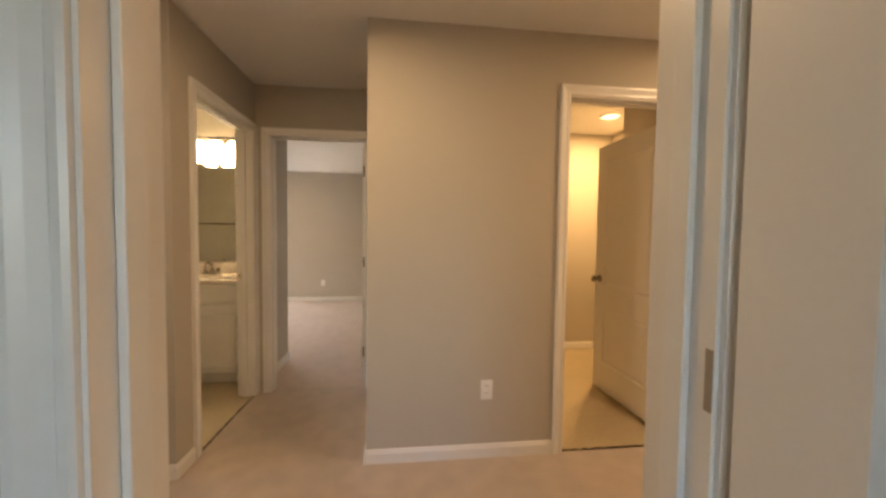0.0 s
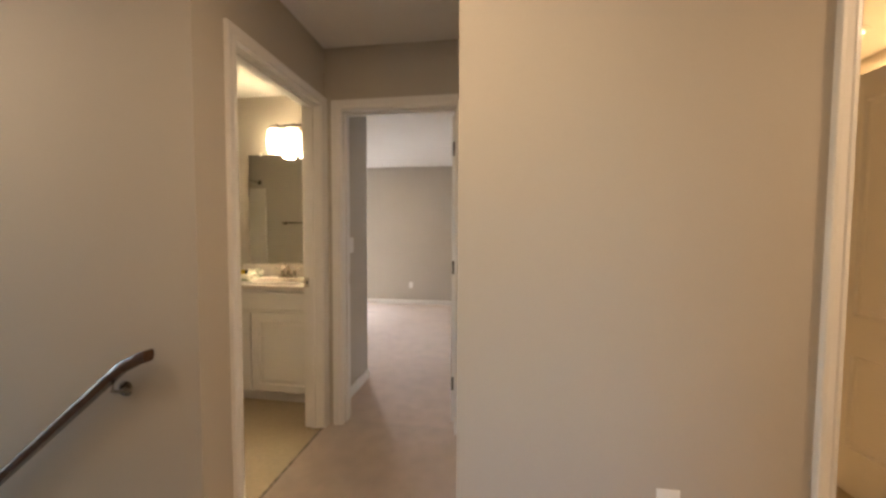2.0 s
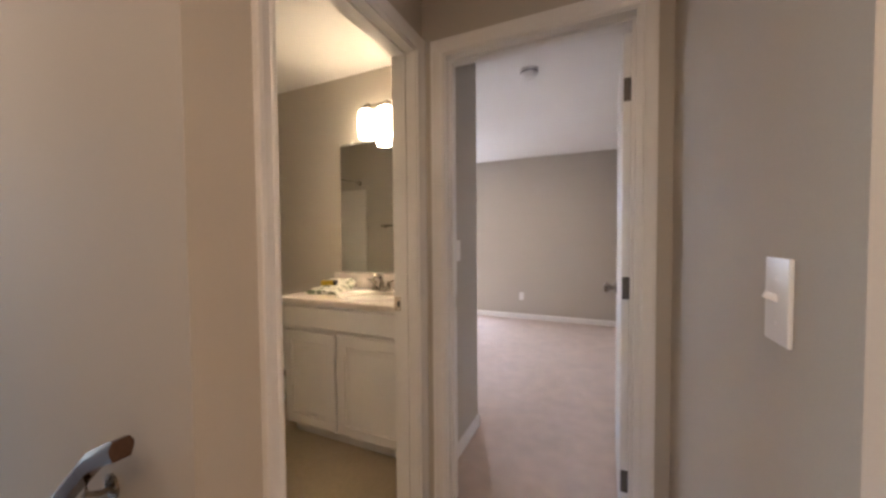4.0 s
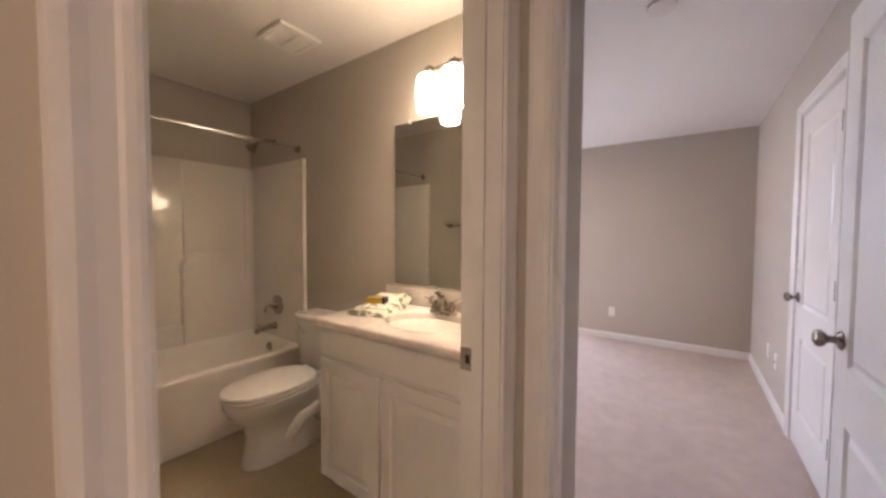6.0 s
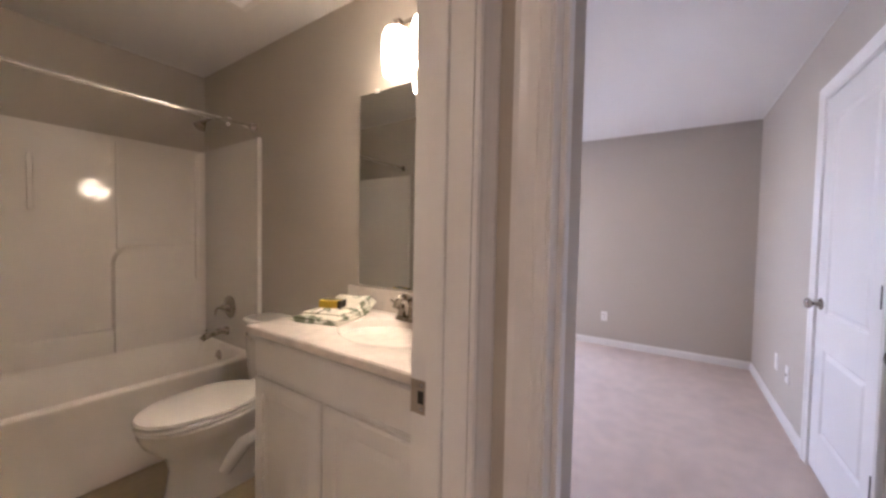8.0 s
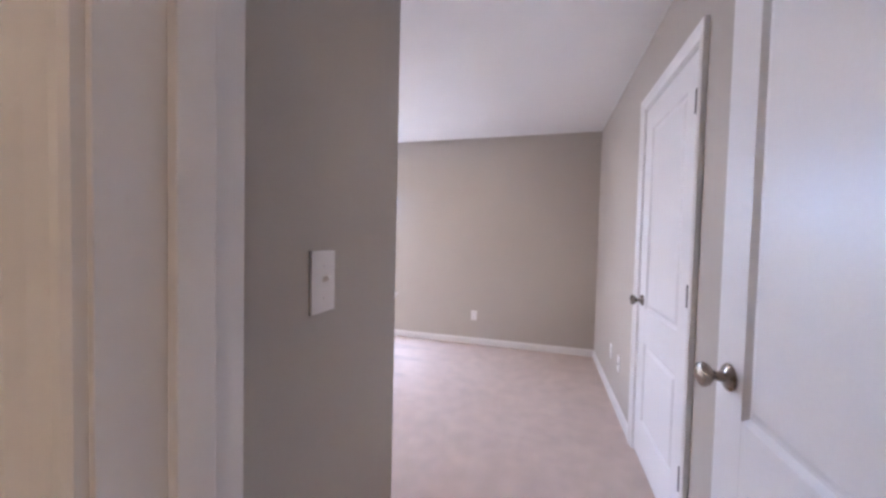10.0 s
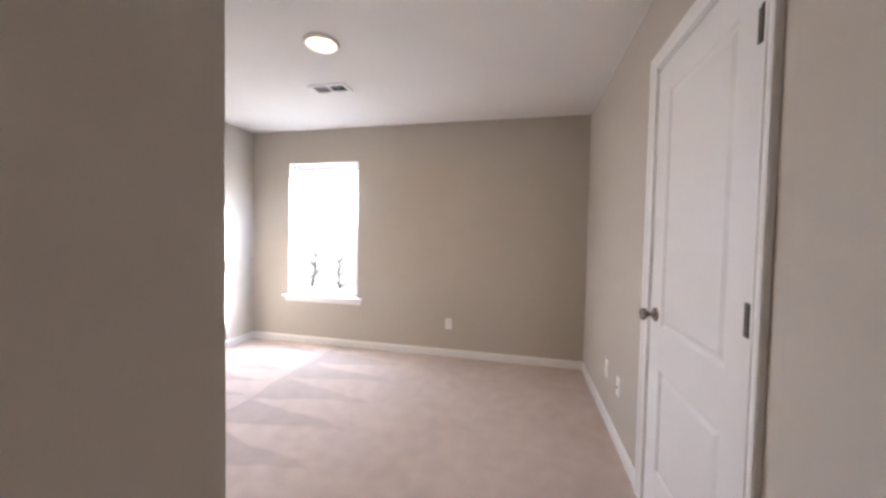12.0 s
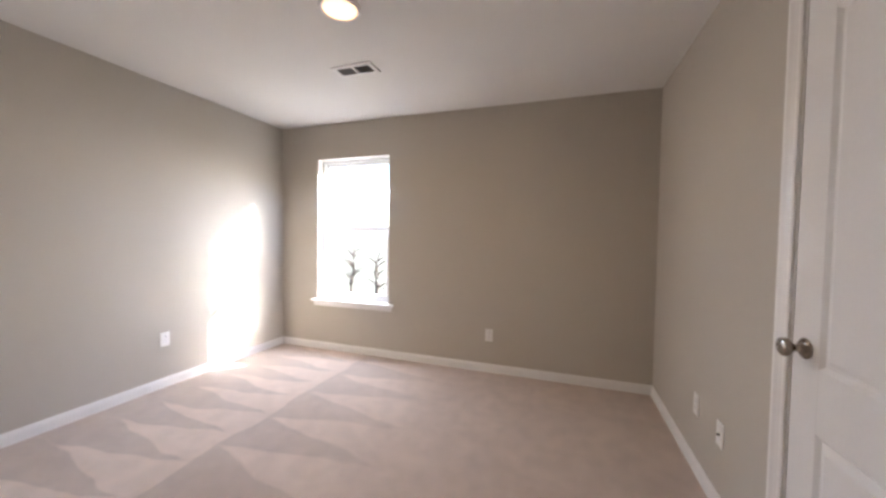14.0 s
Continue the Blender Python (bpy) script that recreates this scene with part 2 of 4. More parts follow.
def setting(name, bm, mat, label, category):
    return tagged(part(name, bm, mat), label, category, kind="structure")


def thing(name, m, label, category, group="", kind=""):
    ob = new(name)
    ob.matrix_world = m
    return tagged(ob, label, category, group, kind)


def wall(name, axis, a0, a1, b0, b1, z0=-0.12, z1=CEIL, holes=(), label="greige painted drywall partition with orange-peel texture", mat=None):
    """A wall along axis from a0 to a1, from b0 to b1 thick, with holes (a, a, z, z) through it."""
    bm = bmesh.new()

    def put(p, q, lo, hi):
        if q - p > 1e-4 and hi - lo > 1e-4:
            box(bm, *((p, q, b0, b1) if axis == "x" else (b0, b1, p, q)), lo, hi)
    at = a0
    for h0, h1, lo, hi in sorted(holes):
        put(at, h0, z0, z1)
        put(h0, h1, z0, lo)
        put(h0, h1, hi, z1)
        at = h1
    put(at, a1, z0, z1)
    return setting(name, bm, mat or PAINT, label, "wall")


# ---- structure ----
J = 0.018
HEAD = 2.045
HEADS = {-0.783: 2.06, 2.11: 2.085}
wall("wall_bath_hall", "y", -1.0, 0.745, -0.115, 0, holes=[(-0.783 - J, -0.066 + J, -0.13, 2.06 + J)])
wall("wall_stair_north", "x", -4.2, -0.115, -1.0, -0.88, z0=-2.7)
wall("wall_bedroom_entry", "x", 0, 0.963, 0, 0.115, holes=[(0.115 - J, 0.85 + J, -0.13, HEAD + J)])
wall("wall_bath_back", "x", -2.775, -0.115, 0.665, 0.745)
wall("wall_west", "y", -0.88, 3.925, -2.895, -2.775)
wall("wall_window", "x", -2.895, 1.9, 3.925, 4.075, holes=[(-2.29, -1.42, 0.535, 2.07)])
wall("wall_east", "y", -0.85, 3.925, 0.963, 1.08, holes=[(1.44 - J, 2.18 + J, -0.13, HEAD + J)])
wall("wall_laundry_hall", "x", 0.963, 3.6, -0.965, -0.85, holes=[(2.11 - J, 2.875 + J, -0.13, 2.085 + J)])
wall("wall_laundry_back", "x", 1.08, 3.5, 0.87, 0.985)
wall("wall_laundry_east", "y", -0.85, 0.985, 3.5, 3.6)
# added block behind the open door, keeps lamp light out of the hinge gap
wall("wall_laundry_blocker", "y", -0.85, -0.18, 2.95, 3.5)
wall("wall_hall_east", "y", -2.515, -0.85, 3.6, 3.7)
wall("wall_start_room", "x", -0.33, 3.6, -2.515, -2.40, holes=[(0.85 - J, 1.55 + J, -0.13, HEAD + J)])
wall("wall_stair_south", "x", -4.2, -0.22, -2.115, -2.0, z0=-2.7)
wall("wall_stair_return", "y", -2.40, -2.115, -0.33, -0.22)
# unseen wall; its tall opening is added to let sky light onto the stairs
wall("wall_stair_west", "y", -2.115, -0.88, -4.3, -4.2, z0=-2.7, holes=[(-1.95, -1.05, -2.3, 2.0)])
wall("wall_closet_back", "y", 0.985, 3.925, 1.8, 1.9)
wall("wall_start_west", "y", -5.45, -2.515, -1.0, -0.9)
wall("wall_start_east", "y", -5.45, -2.515, 3.6, 3.7)
wall("wall_start_back", "x", -0.9, 3.6, -5.45, -5.3, holes=[(0.6, 1.8, 0.7, 2.05)])
setting("ceiling", boxed(-4.3, 3.7, -5.45, 4.075, CEIL, CEIL + 0.12), CEILING, "flat white painted drywall ceiling with fine texture", "ceiling")
fl = box(bmesh.new(), -2.895, 1.08, 0.745, 4.075, -0.12, 0)
box(fl, -0.115, 1.08, 0.06, 0.745, -0.12, 0)
setting("floor_bedroom", fl, CARPET, "beige cut-pile carpet with vacuum sweeps", "carpet")
fl = box(bmesh.new(), -0.224, 3.7, -2.515, -0.965, -0.12, 0)
box(fl, 0, 0.963, -0.965, 0.06, -0.12, 0)
box(fl, -1.0, 3.7, -5.45, -2.515, -0.12, 0)
setting("floor_hall", fl, CARPET_HALL, "beige cut-pile carpet on the landing", "carpet")
setting("floor_closet", boxed(1.08, 1.9, 0.985, 3.925, -0.12, 0), CARPET_HALL, "beige carpet inside the closet", "carpet")
setting("floor_bath", boxed(-2.895, 0.0, -0.96, 0.745, -0.12, -0.006), VINYL, "tan sheet vinyl bathroom floor", "floor")
setting("floor_laundry", boxed(1.08, 3.6, -0.9655, 0.985, -0.12, -0.006), VINYL, "tan sheet vinyl laundry floor", "floor")
setting("trim", boxed(-0.012, 0.002, -0.783, -0.066, -0.004, 0.004, 0.001), NICKEL, "thin metal strip between carpet and vinyl", "threshold")
setting("trim", boxed(2.11, 2.875, -0.957, -0.945, -0.004, 0.004, 0.001), NICKEL, "thin metal strip at the laundry doorway", "threshold")

# stairs down to the lower storey
stairs = thing("stairs", pose(-0.224, 0, 0), "beige carpeted stair flight going down beside the wall", "stairs", kind="structure")
RISE, TREAD = 0.19, 0.235
for k in range(1, 14):
    z = -RISE * k
    part("step", boxed(-TREAD * k, -TREAD * (k - 1) + 0.0, -2.0, -1.0, z - 0.18, z, 0.012), CARPET_HALL, stairs, smooth=True)
setting("floor_lower", boxed(-4.3, -0.22, -2.115, -0.88, -2.82, -2.66), CARPET_HALL, "beige carpet at the foot of the stairs", "carpet")
setting("wall_stair_under", boxed(-0.30, -0.226, -2.0, -1.0, -2.66, -0.19), PAINT, "plain painted wall under the landing edge", "wall")


def baseboard(x0, y0, x1, y1, nx, ny):
    """A board from one floor point to another along a wall whose normal is (nx, ny)."""
    prof = ((0, 0), (0.013, 0), (0.013, 0.056), (0.009, 0.066), (0.006, 0.076), (0, 0.078))
    bm = loft([[(x + nx * d, y + ny * d, h) for d, h in prof] for x, y in ((x0, y0), (x1, y1))])
    return setting("baseboard", bm, TRIM, "white painted wooden baseboard with eased top", "baseboard")


B = 0.013
baseboard(0, -1.0 - B, 0, -0.855, 1, 0)
baseboard(-0.224, -1.0, 0, -1.0, 0, -1)
baseboard(0.963, -0.965 - B, 0.963, 0, -1, 0)
baseboard(0.963, -0.965, 2.045, -0.965, 0, -1)
baseboard(2.941, -0.965, 3.6, -0.965, 0, -1)
baseboard(3.6, -2.4, 3.6, -0.978, -1, 0)
baseboard(-0.22, -2.4, 0.785, -2.4, 0, 1)
baseboard(1.615, -2.4, 3.587, -2.4, 0, 1)
baseboard(0, 0.131, 0, 0.745 + B, 1, 0)
baseboard(-2.762, 0.745, 0, 0.745, 0, 1)
baseboard(-2.775, 0.745, -2.775, 3.912, 1, 0)
baseboard(-2.775, 3.925, 0.963, 3.925, 0, -1)
baseboard(0.963, 2.245, 0.963, 3.912, -1, 0)
baseboard(0.963, 0.131, 0.963, 1.375, -1, 0)
baseboard(1.08, 0.87, 3.5, 0.87, 0, -1)
baseboard(3.5, -0.85, 3.5, 0.857, -1, 0)
baseboard(-2.0, -0.88, -0.115, -0.88, 0, 1)
baseboard(-1.99, 0.665, -1.085, 0.665, 0, -1)


def casing(name, m, a0, a1, head):
    """Moulded casing round a door opening: m maps (along, out of the wall, up)."""
    e = 0.006
    prof = ((e, 0), (e, 0.009), (e + 0.006, 0.012), (e + 0.014, 0.0125), (e + 0.018, 0.0095), (e + 0.034, 0.0145), (e + 0.046, 0.020), (e + 0.057, 0.020), (e + 0.059, 0.015), (e + 0.059, 0))
    pts = [[(a0 - u, d, 0), (a0 - u, d, head + u), (a1 + u, d, head + u), (a1 + u, d, 0)] for u, d in prof]
    bm = loft([[m @ Vector(p[k]) for p in pts] for k in range(4)])
    return setting(name, bm, TRIM, "white semi-gloss moulded door casing", "door trim")


def jamb(m, a0, a1, depth, stop, head=HEAD):
    """Lining boards of an opening, from 0 to depth into the wall, with a stop bead starting at stop."""
    bm = bmesh.new()
    e = 0.001
    box(bm, a0 - J, a0, -depth - e, e, 0, head + J)
    box(bm, a1, a1 + J, -depth - e, e, 0, head + J)
    box(bm, a0, a1, -depth - e, e, head, head + J)
    for lo, hi in ((a0, a0 + 0.011), (a1 - 0.011, a1)):
        box(bm, lo, hi, -stop - 0.034, -stop, 0, head, 0.002)
    box(bm, a0 + 0.011, a1 - 0.011, -stop - 0.034, -stop, head - 0.011, head, 0.002)
    bm.transform(m)
    return setting("door_jamb", bm, TRIM, "white painted door jamb with stop bead", "door frame")


def frame_of(origin, along, out):
    """Matrix taking (along, out, up) to the world."""
    a, o = Vector(along), Vector(out)
    return Matrix(((a.x, o.x, 0, origin[0]), (a.y, o.y, 0, origin[1]), (0, 0, 1, origin[2]), (0, 0, 0, 1)))


HALL_BATH = frame_of((0, 0, 0), (0, 1), (1, 0))
BATH_IN = frame_of((-0.115, 0, 0), (0, 1), (-1, 0))
HALL_BED = frame_of((0, 0, 0), (1, 0), (0, -1))
BED_IN = frame_of((0, 0.115, 0), (1, 0), (0, 1))
BED_CLOSET = frame_of((0.963, 0, 0), (0, 1), (-1, 0))
HALL_LAUNDRY = frame_of((0, -0.965, 0), (1, 0), (0, -1))
LAUNDRY_IN = frame_of((0, -0.85, 0), (1, 0), (0, 1))
HALL_START = frame_of((0, -2.40, 0), (1, 0), (0, 1))
START_IN = frame_of((0, -2.515, 0), (1, 0), (0, -1))
for nm, m, a0, a1 in (("trim", HALL_BATH, -0.783, -0.066), ("trim", BATH_IN, -0.783, -0.066), ("trim", HALL_BED, 0.115, 0.85), ("trim", BED_IN, 0.115, 0.85),
                      ("trim", BED_CLOSET, 1.44, 2.18), ("trim", HALL_LAUNDRY, 2.11, 2.875), ("trim", LAUNDRY_IN, 2.11, 2.875),
                      ("trim", HALL_START, 0.85, 1.55), ("trim", START_IN, 0.85, 1.55)):
    casing(nm, m, a0, a1, HEADS.get(a0, HEAD))
jamb(HALL_BATH, -0.783, -0.066, 0.115, 0.045, 2.06)
jamb(HALL_BED, 0.115, 0.85, 0.115, 0.045)
jamb(BED_CLOSET, 1.44, 2.18, 0.117, 0.038)
jamb(HALL_LAUNDRY, 2.11, 2.875, 0.115, 0.045, 2.085)
jamb(HALL_START, 0.85, 1.55, 0.115, 0.045)


# ---- doors ----
KNOB = ((0.0, 0), (0.031, 0), (0.032, 0.004), (0.026, 0.010), (0.013, 0.013), (0.011, 0.030), (0.016, 0.036), (0.026, 0.044), (0.029, 0.053), (0.026, 0.062), (0.016, 0.067), (0.0, 0.068))


def door(name, m, width, label, knob_at=0.065, knob_z=0.935):
    """Two-panel moulded door. m: hinge line, leaf along +x, its faces at y 0 and 0.035."""
    top, lo, th = 2.032, 0.012, 0.035
    root = thing(name, m, label, "door", kind="structure")
    sx = 0.122
    zs = ((0.235, 0.690), (0.88, top - 0.125))
    for a, b in ((0, sx), (width - sx, width)):
        part("stile", boxed(a, b, 0, th, lo, top, 0.0015), DOOR, root)
    for a, b in ((lo, zs[0][0]), (zs[0][1], zs[1][0]), (zs[1][1], top)):
        part("rail", boxed(sx, width - sx, 0.0002, th - 0.0002, a, b), DOOR, root)
    for z0, z1 in zs:
        def ring(ins, y):
            a, b = sx + ins, width - sx - ins
            return [(a, y, z0 + ins), (b, y, z0 + ins), (b, y, z1 - ins), (a, y, z1 - ins)]
        pm = loft([ring(0.038, 0.0015), ring(0.022, 0.008), ring(0.012, 0.0095), ring(0.0, 0.0005), ring(-0.001, 0.01), ring(-0.001, th - 0.01),
                   ring(0.0, th - 0.0005), ring(0.012, th - 0.0095), ring(0.022, th - 0.008), ring(0.038, th - 0.0015)])
        part("panel", pm, DOOR, root)
    for side in (0, 1):
        turn = pose(width - knob_at, th if side else 0, knob_z, -90 if side else 90)
        part("knob", lathe(KNOB, turn), NICKEL, root, "satin nickel round knob", True)
    part("latch_plate", boxed(width - 0.001, width + 0.0015, 0.006, th - 0.006, knob_z - 0.03, knob_z + 0.03, 0.0008), NICKEL, root, "satin nickel latch plate")
    return root


def hinges(root, y, out, heights=(0.27, 1.045, 1.815), leaf_on=0.0):
    """Barrel and leaf of each hinge on the pin line at x = 0."""
    for h in heights:
        hg = part("hinge", pipe([(0, y + out * 0.006, h - 0.045), (0, y + out * 0.006, h + 0.045)], 0.0065), HINGE_SHADED, root, "satin nickel butt hinge", True)
        part("hinge_leaf", boxed(-0.003, 0.002, min(y, y - out * 0.032), max(y, y - out * 0.032), h - 0.044, h + 0.044), HINGE_SHADED, hg)
        if leaf_on:
            part("hinge_leaf", boxed(-0.012, 0.026, y - 0.0055, y - 0.0008, h - 0.047, h + 0.045, 0.001), HINGE_SHADED, hg)
        else:
            part("hinge_leaf", boxed(-0.0045, -0.0032, y - 0.022, y + 0.008, h - 0.044, h + 0.044), HINGE_SHADED, hg)


d = door("door_bathroom", pose(-0.122, -0.781, 0, 0, 0, 178), 0.70, "white two-panel bathroom door standing open against the wall", knob_z=0.96)
hinges(d, 0.0, -1)
for h in (0.27, 1.105, 1.815):
    pl = boxed(-0.116, -0.083, -0.7832, -0.7812, h - 0.045, h + 0.045, 0.0006)
    pl.transform(pose(-0.122, -0.781, 0, 0, 0, 178).inverted())
    part("jamb_hinge_plate", pl, HINGE_SHADED, d, "satin nickel hinge plate on the jamb")
d = door("door_bedroom", pose(0.848, 0.122, 0, 0, 0, 89.3), 0.738, "white two-panel bedroom door standing open along the wall", knob_z=0.955)
hinges(d, 0.0, -1)
for h in (0.27, 1.045, 1.815):
    pl = boxed(0.8482, 0.8502, 0.082, 0.116, h - 0.045, h + 0.045, 0.0006)
    pl.transform(pose(0.848, 0.122, 0, 0, 0, 89.3).inverted())
    part("jamb_hinge_plate", pl, HINGE_SHADED, d, "satin nickel hinge plate on the jamb")
LAUNDRY_DOOR = pose(2.866, -0.838, 0, 0, 0, 92.2)
d = door("door_laundry", LAUNDRY_DOOR, 0.76, "white two-panel laundry door standing open")
hinges(d, 0.0, -1, (0.30, 1.06, 1.825))
for h in (0.30, 1.06, 1.825):
    pl = boxed(2.8728, 2.8748, -0.89, -0.848, h - 0.045, h + 0.045, 0.0006)
    pl.transform(LAUNDRY_DOOR.inverted())
    part("jamb_hinge_plate", pl, SATIN_LIT, d, "satin nickel hinge plate on the jamb")
    part("edge_hinge_plate", boxed(-0.0045, -0.003, 0.001, 0.033, h - 0.045, h + 0.045, 0.0004), SATIN_LIT, d, "satin nickel hinge plate on the door edge")
START_DOOR = pose(1.556, -2.537, 0, 0, 0, -90)
d = door("door_start", START_DOOR, 0.69, "white two-panel door standing open beside its jamb")
for h in (0.30, 1.105, 1.825):
    pl = boxed(1.5486, 1.5498, -2.5155, -2.504, h - 0.04, h + 0.04, 0.0006)
    pl.transform(START_DOOR.inverted())
    part("jamb_hinge_plate", pl, SATIN_LIT, d, "satin nickel hinge plate on the jamb")
d = door("door_closet", pose(0.963, 1.442, 0, 0, 0, 90), 0.735, "white two-panel closet door, shut", knob_z=0.925)
d.matrix_world = Matrix(((0, 1, 0, 0.964), (1, 0, 0, 1.4425), (0, 0, 1, 0), (0, 0, 0, 1)))
hinges(d, 0.0, -1, (0.30, 1.05, 1.825), 1)
for root, m in (("strike", pose(-0.090, -0.0685, 0.95)),):
    sp = thing("strike_plate", m, "satin nickel strike plate on the white bathroom jamb", "strike plate")
    part("plate", boxed(-0.029, 0.029, 0.0, 0.002, -0.032, 0.032, 0.0008), SATIN_LIT, sp)
    # no hole is cut: a dark box gives its shade
    part("latch_hole", boxed(-0.012, 0.001, -0.0006, 0.0008, -0.012, 0.012), SLOT_SHADE, sp)
    for sz in (-0.022, 0.022):
        part("screw", lathe(((0.0, 0), (0.004, 0), (0.003, 0.0012), (0.0, 0.0014)), pose(-0.004, 0.0, sz, 90), 10), CHROME, sp)
sp = thing("strike_plate", pose(0.1165, 0.088, 0.95, 0, 0, 90), "satin nickel strike plate on the white bedroom jamb", "strike plate")
part("plate", boxed(-0.022, 0.022, 0.0, 0.002, -0.032, 0.032, 0.0008), SATIN_LIT, sp)
part("latch_hole", boxed(-0.010, 0.010, -0.0012, 0.0008, -0.014, 0.014), SLOT_SHADE, sp)


# ---- outlets and switches ----
def outlet(m, blank=False):
    """Duplex outlet: plate in the xz plane facing -y."""
    root = thing("outlet", m, "white duplex wall outlet with cover plate" if not blank else "white cable wall plate", "outlet", "wall outlets")
    part("plate", boxed(-0.035, 0.035, -0.006, 0, -0.057, 0.057, 0.003), PLATE, root, smooth=True)
    if blank:
        part("jack", lathe(((0, 0), (0.006, 0), (0.006, 0.01), (0, 0.01)), pose(0, -0.006, 0, 90), 10), NICKEL, root, "metal coaxial jack")
        return root
    for dz in (-0.0195, 0.0195):
        rc = part("receptacle", loft([[(x, y, dz + z) for x, z in ((-0.017, -0.008), (-0.010, -0.0145), (0.010, -0.0145), (0.017, -0.008), (0.017, 0.008), (0.010, 0.0145), (-0.010, 0.0145), (-0.017, 0.008))] for y in (-0.005, -0.008)]), PLATE, root)
        for dx in (-0.0064, 0.0064):
            part("slot", boxed(dx - 0.0012, dx + 0.0012, -0.0083, -0.0075, dz - 0.002, dz + 0.007), SLOT_SHADE, rc)
    part("screw", lathe(((0, 0), (0.003, 0), (0.002, 0.001), (0, 0.001)), pose(0, -0.006, 0, 90), 8), PLATE, root)
    return root


def switch(m):
    root = thing("light_switch", m, "white toggle light switch with cover plate", "light switch", "light switches")
    part("plate", boxed(-0.036, 0.036, -0.006, 0, -0.058, 0.058, 0.003), PLATE, root, smooth=True)
    tg = bmesh.new()
    box(tg, -0.005, 0.005, -0.020, -0.004, -0.004, 0.006, 0.0015)
    tg.transform(Matrix.Rotation(radians(-22), 4, "X"))
    part("toggle", tg, PLATE, root, smooth=True)
    for dz in (-0.03, 0.03):
        part("screw", lathe(((0, 0), (0.003, 0), (0.002, 0.001), (0, 0.001)), pose(0, -0.006, dz, 90), 8), PLATE, root)
    return root


outlet(pose(1.645, -0.965, 0.396))
outlet(pose(-0.373, 3.925, 0.345))
outlet(pose(-2.775, 2.665, 0.39, 0, 0, 90))
outlet(pose(0.963, 2.664, 0.358, 0, 0, -90), True)
outlet(pose(0.963, 2.965, 0.363, 0, 0, -90))
switch(pose(0.963, -0.80, 1.16, 0, 0, -90))
switch(pose(0, 0.405, 1.175, 0, 0, 90))
switch(pose(3.247, -0.965, 1.19))


# ---- handrail on the stair wall ----
rail = thing("handrail", pose(0, 0, 0), "dark brown wooden stair handrail on metal wall brackets", "handrail")
SL = 0.83
pts = [(-0.168, -1.045, 0.813), (-0.19, -1.045, 0.806), (-0.285, -1.045, 0.760), (-0.32, -1.045, 0.733)]
pts += [(-0.32 - 0.4 * k, -1.045, 0.733 - 0.4 * SL * k) for k in range(1, 8)]
bm = loft([[(x, y + u, z + w * 1.1) for u, w in ((-0.021, -0.004), (-0.016, -0.02), (0.016, -0.02), (0.021, -0.004), (0.022, 0.008), (0.014, 0.021), (-0.014, 0.021), (-0.022, 0.008))] for x, y, z in pts])
part("rail", bm, WOOD, rail, smooth=True)
for bx in (-0.325, -1.35, -2.5):
    rz = 0.733 - (-0.32 - bx) * SL
    br = part("bracket", pipe([(bx, -1.0, rz - 0.070), (bx, -1.025, rz - 0.073), (bx, -1.05, rz - 0.058), (bx, -1.045, rz - 0.022)], 0.007), NICKEL, rail, "satin nickel wall bracket", True)
    part("rosette", lathe(((0, 0), (0.03, 0), (0.029, 0.006), (0.012, 0.011), (0, 0.011)), pose(bx, -1.0, rz - 0.070, 90)), NICKEL, br, "", True)


# ---- ceiling fixtures ----
def disc_light(m, radius, lens, label, name="ceiling_light"):
    """Flush lamp: rim and domed lens hanging below z = 0."""
    root = thing(name, m, label, "ceiling light", "ceiling lights")
    r = radius
    part("rim", lathe(((r * 0.80, -0.001), (r, -0.001), (r, -0.010), (r * 0.93, -0.019), (r * 0.80, -0.016), (r * 0.78, -0.006)), pose(0, 0, 0), 40), TRIM, root, "white metal rim", True)
    part("lens", lathe(((0, -0.004), (r * 0.79, -0.004), (r * 0.79, -0.015), (r * 0.6, -0.021), (r * 0.3, -0.024), (0, -0.025)), pose(0, 0, 0), 40), lens, root, "lit frosted lens", True)
    return root


disc_light(pose(-0.875, 2.333, CEIL), 0.11, LED, "lit flush disc light with white rim on the ceiling")
disc_light(pose(3.10, 0.26, CEIL), 0.095, CAN, "lit recessed can light with white rim")
disc_light(pose(0.85, -1.68, CEIL), 0.11, LED, "lit flush disc light above the landing")
disc_light(pose(3.05, -1.72, CEIL), 0.11, LED, "lit flush disc light by the laundry doorway")
# made-up fixture that goes with the added stair fill
disc_light(pose(-1.0, -1.75, CEIL), 0.11, LED, "unseen disc light added to brighten the stair wall")

sm = thing("smoke_detector", pose(0.262, 1.145, CEIL), "white round plastic smoke detector on the ceiling", "smoke detector")
part("base", lathe(((0, 0), (0.07, 0), (0.07, -0.012), (0, -0.012)), pose(0, 0, 0), 28), PLATE, sm, "", True)
part("cover", lathe(((0, -0.012), (0.062, -0.012), (0.060, -0.03), (0.045, -0.042), (0.02, -0.045), (0, -0.045)), pose(0, 0, 0), 28), PLATE, sm, "", True)
part("sensor_ring", lathe(((0.0615, -0.016), (0.0635, -0.016), (0.0635, -0.024), (0.0612, -0.024)), pose(0, 0, 0), 28), VENT_GREY, sm, "dark slotted sensor ring")

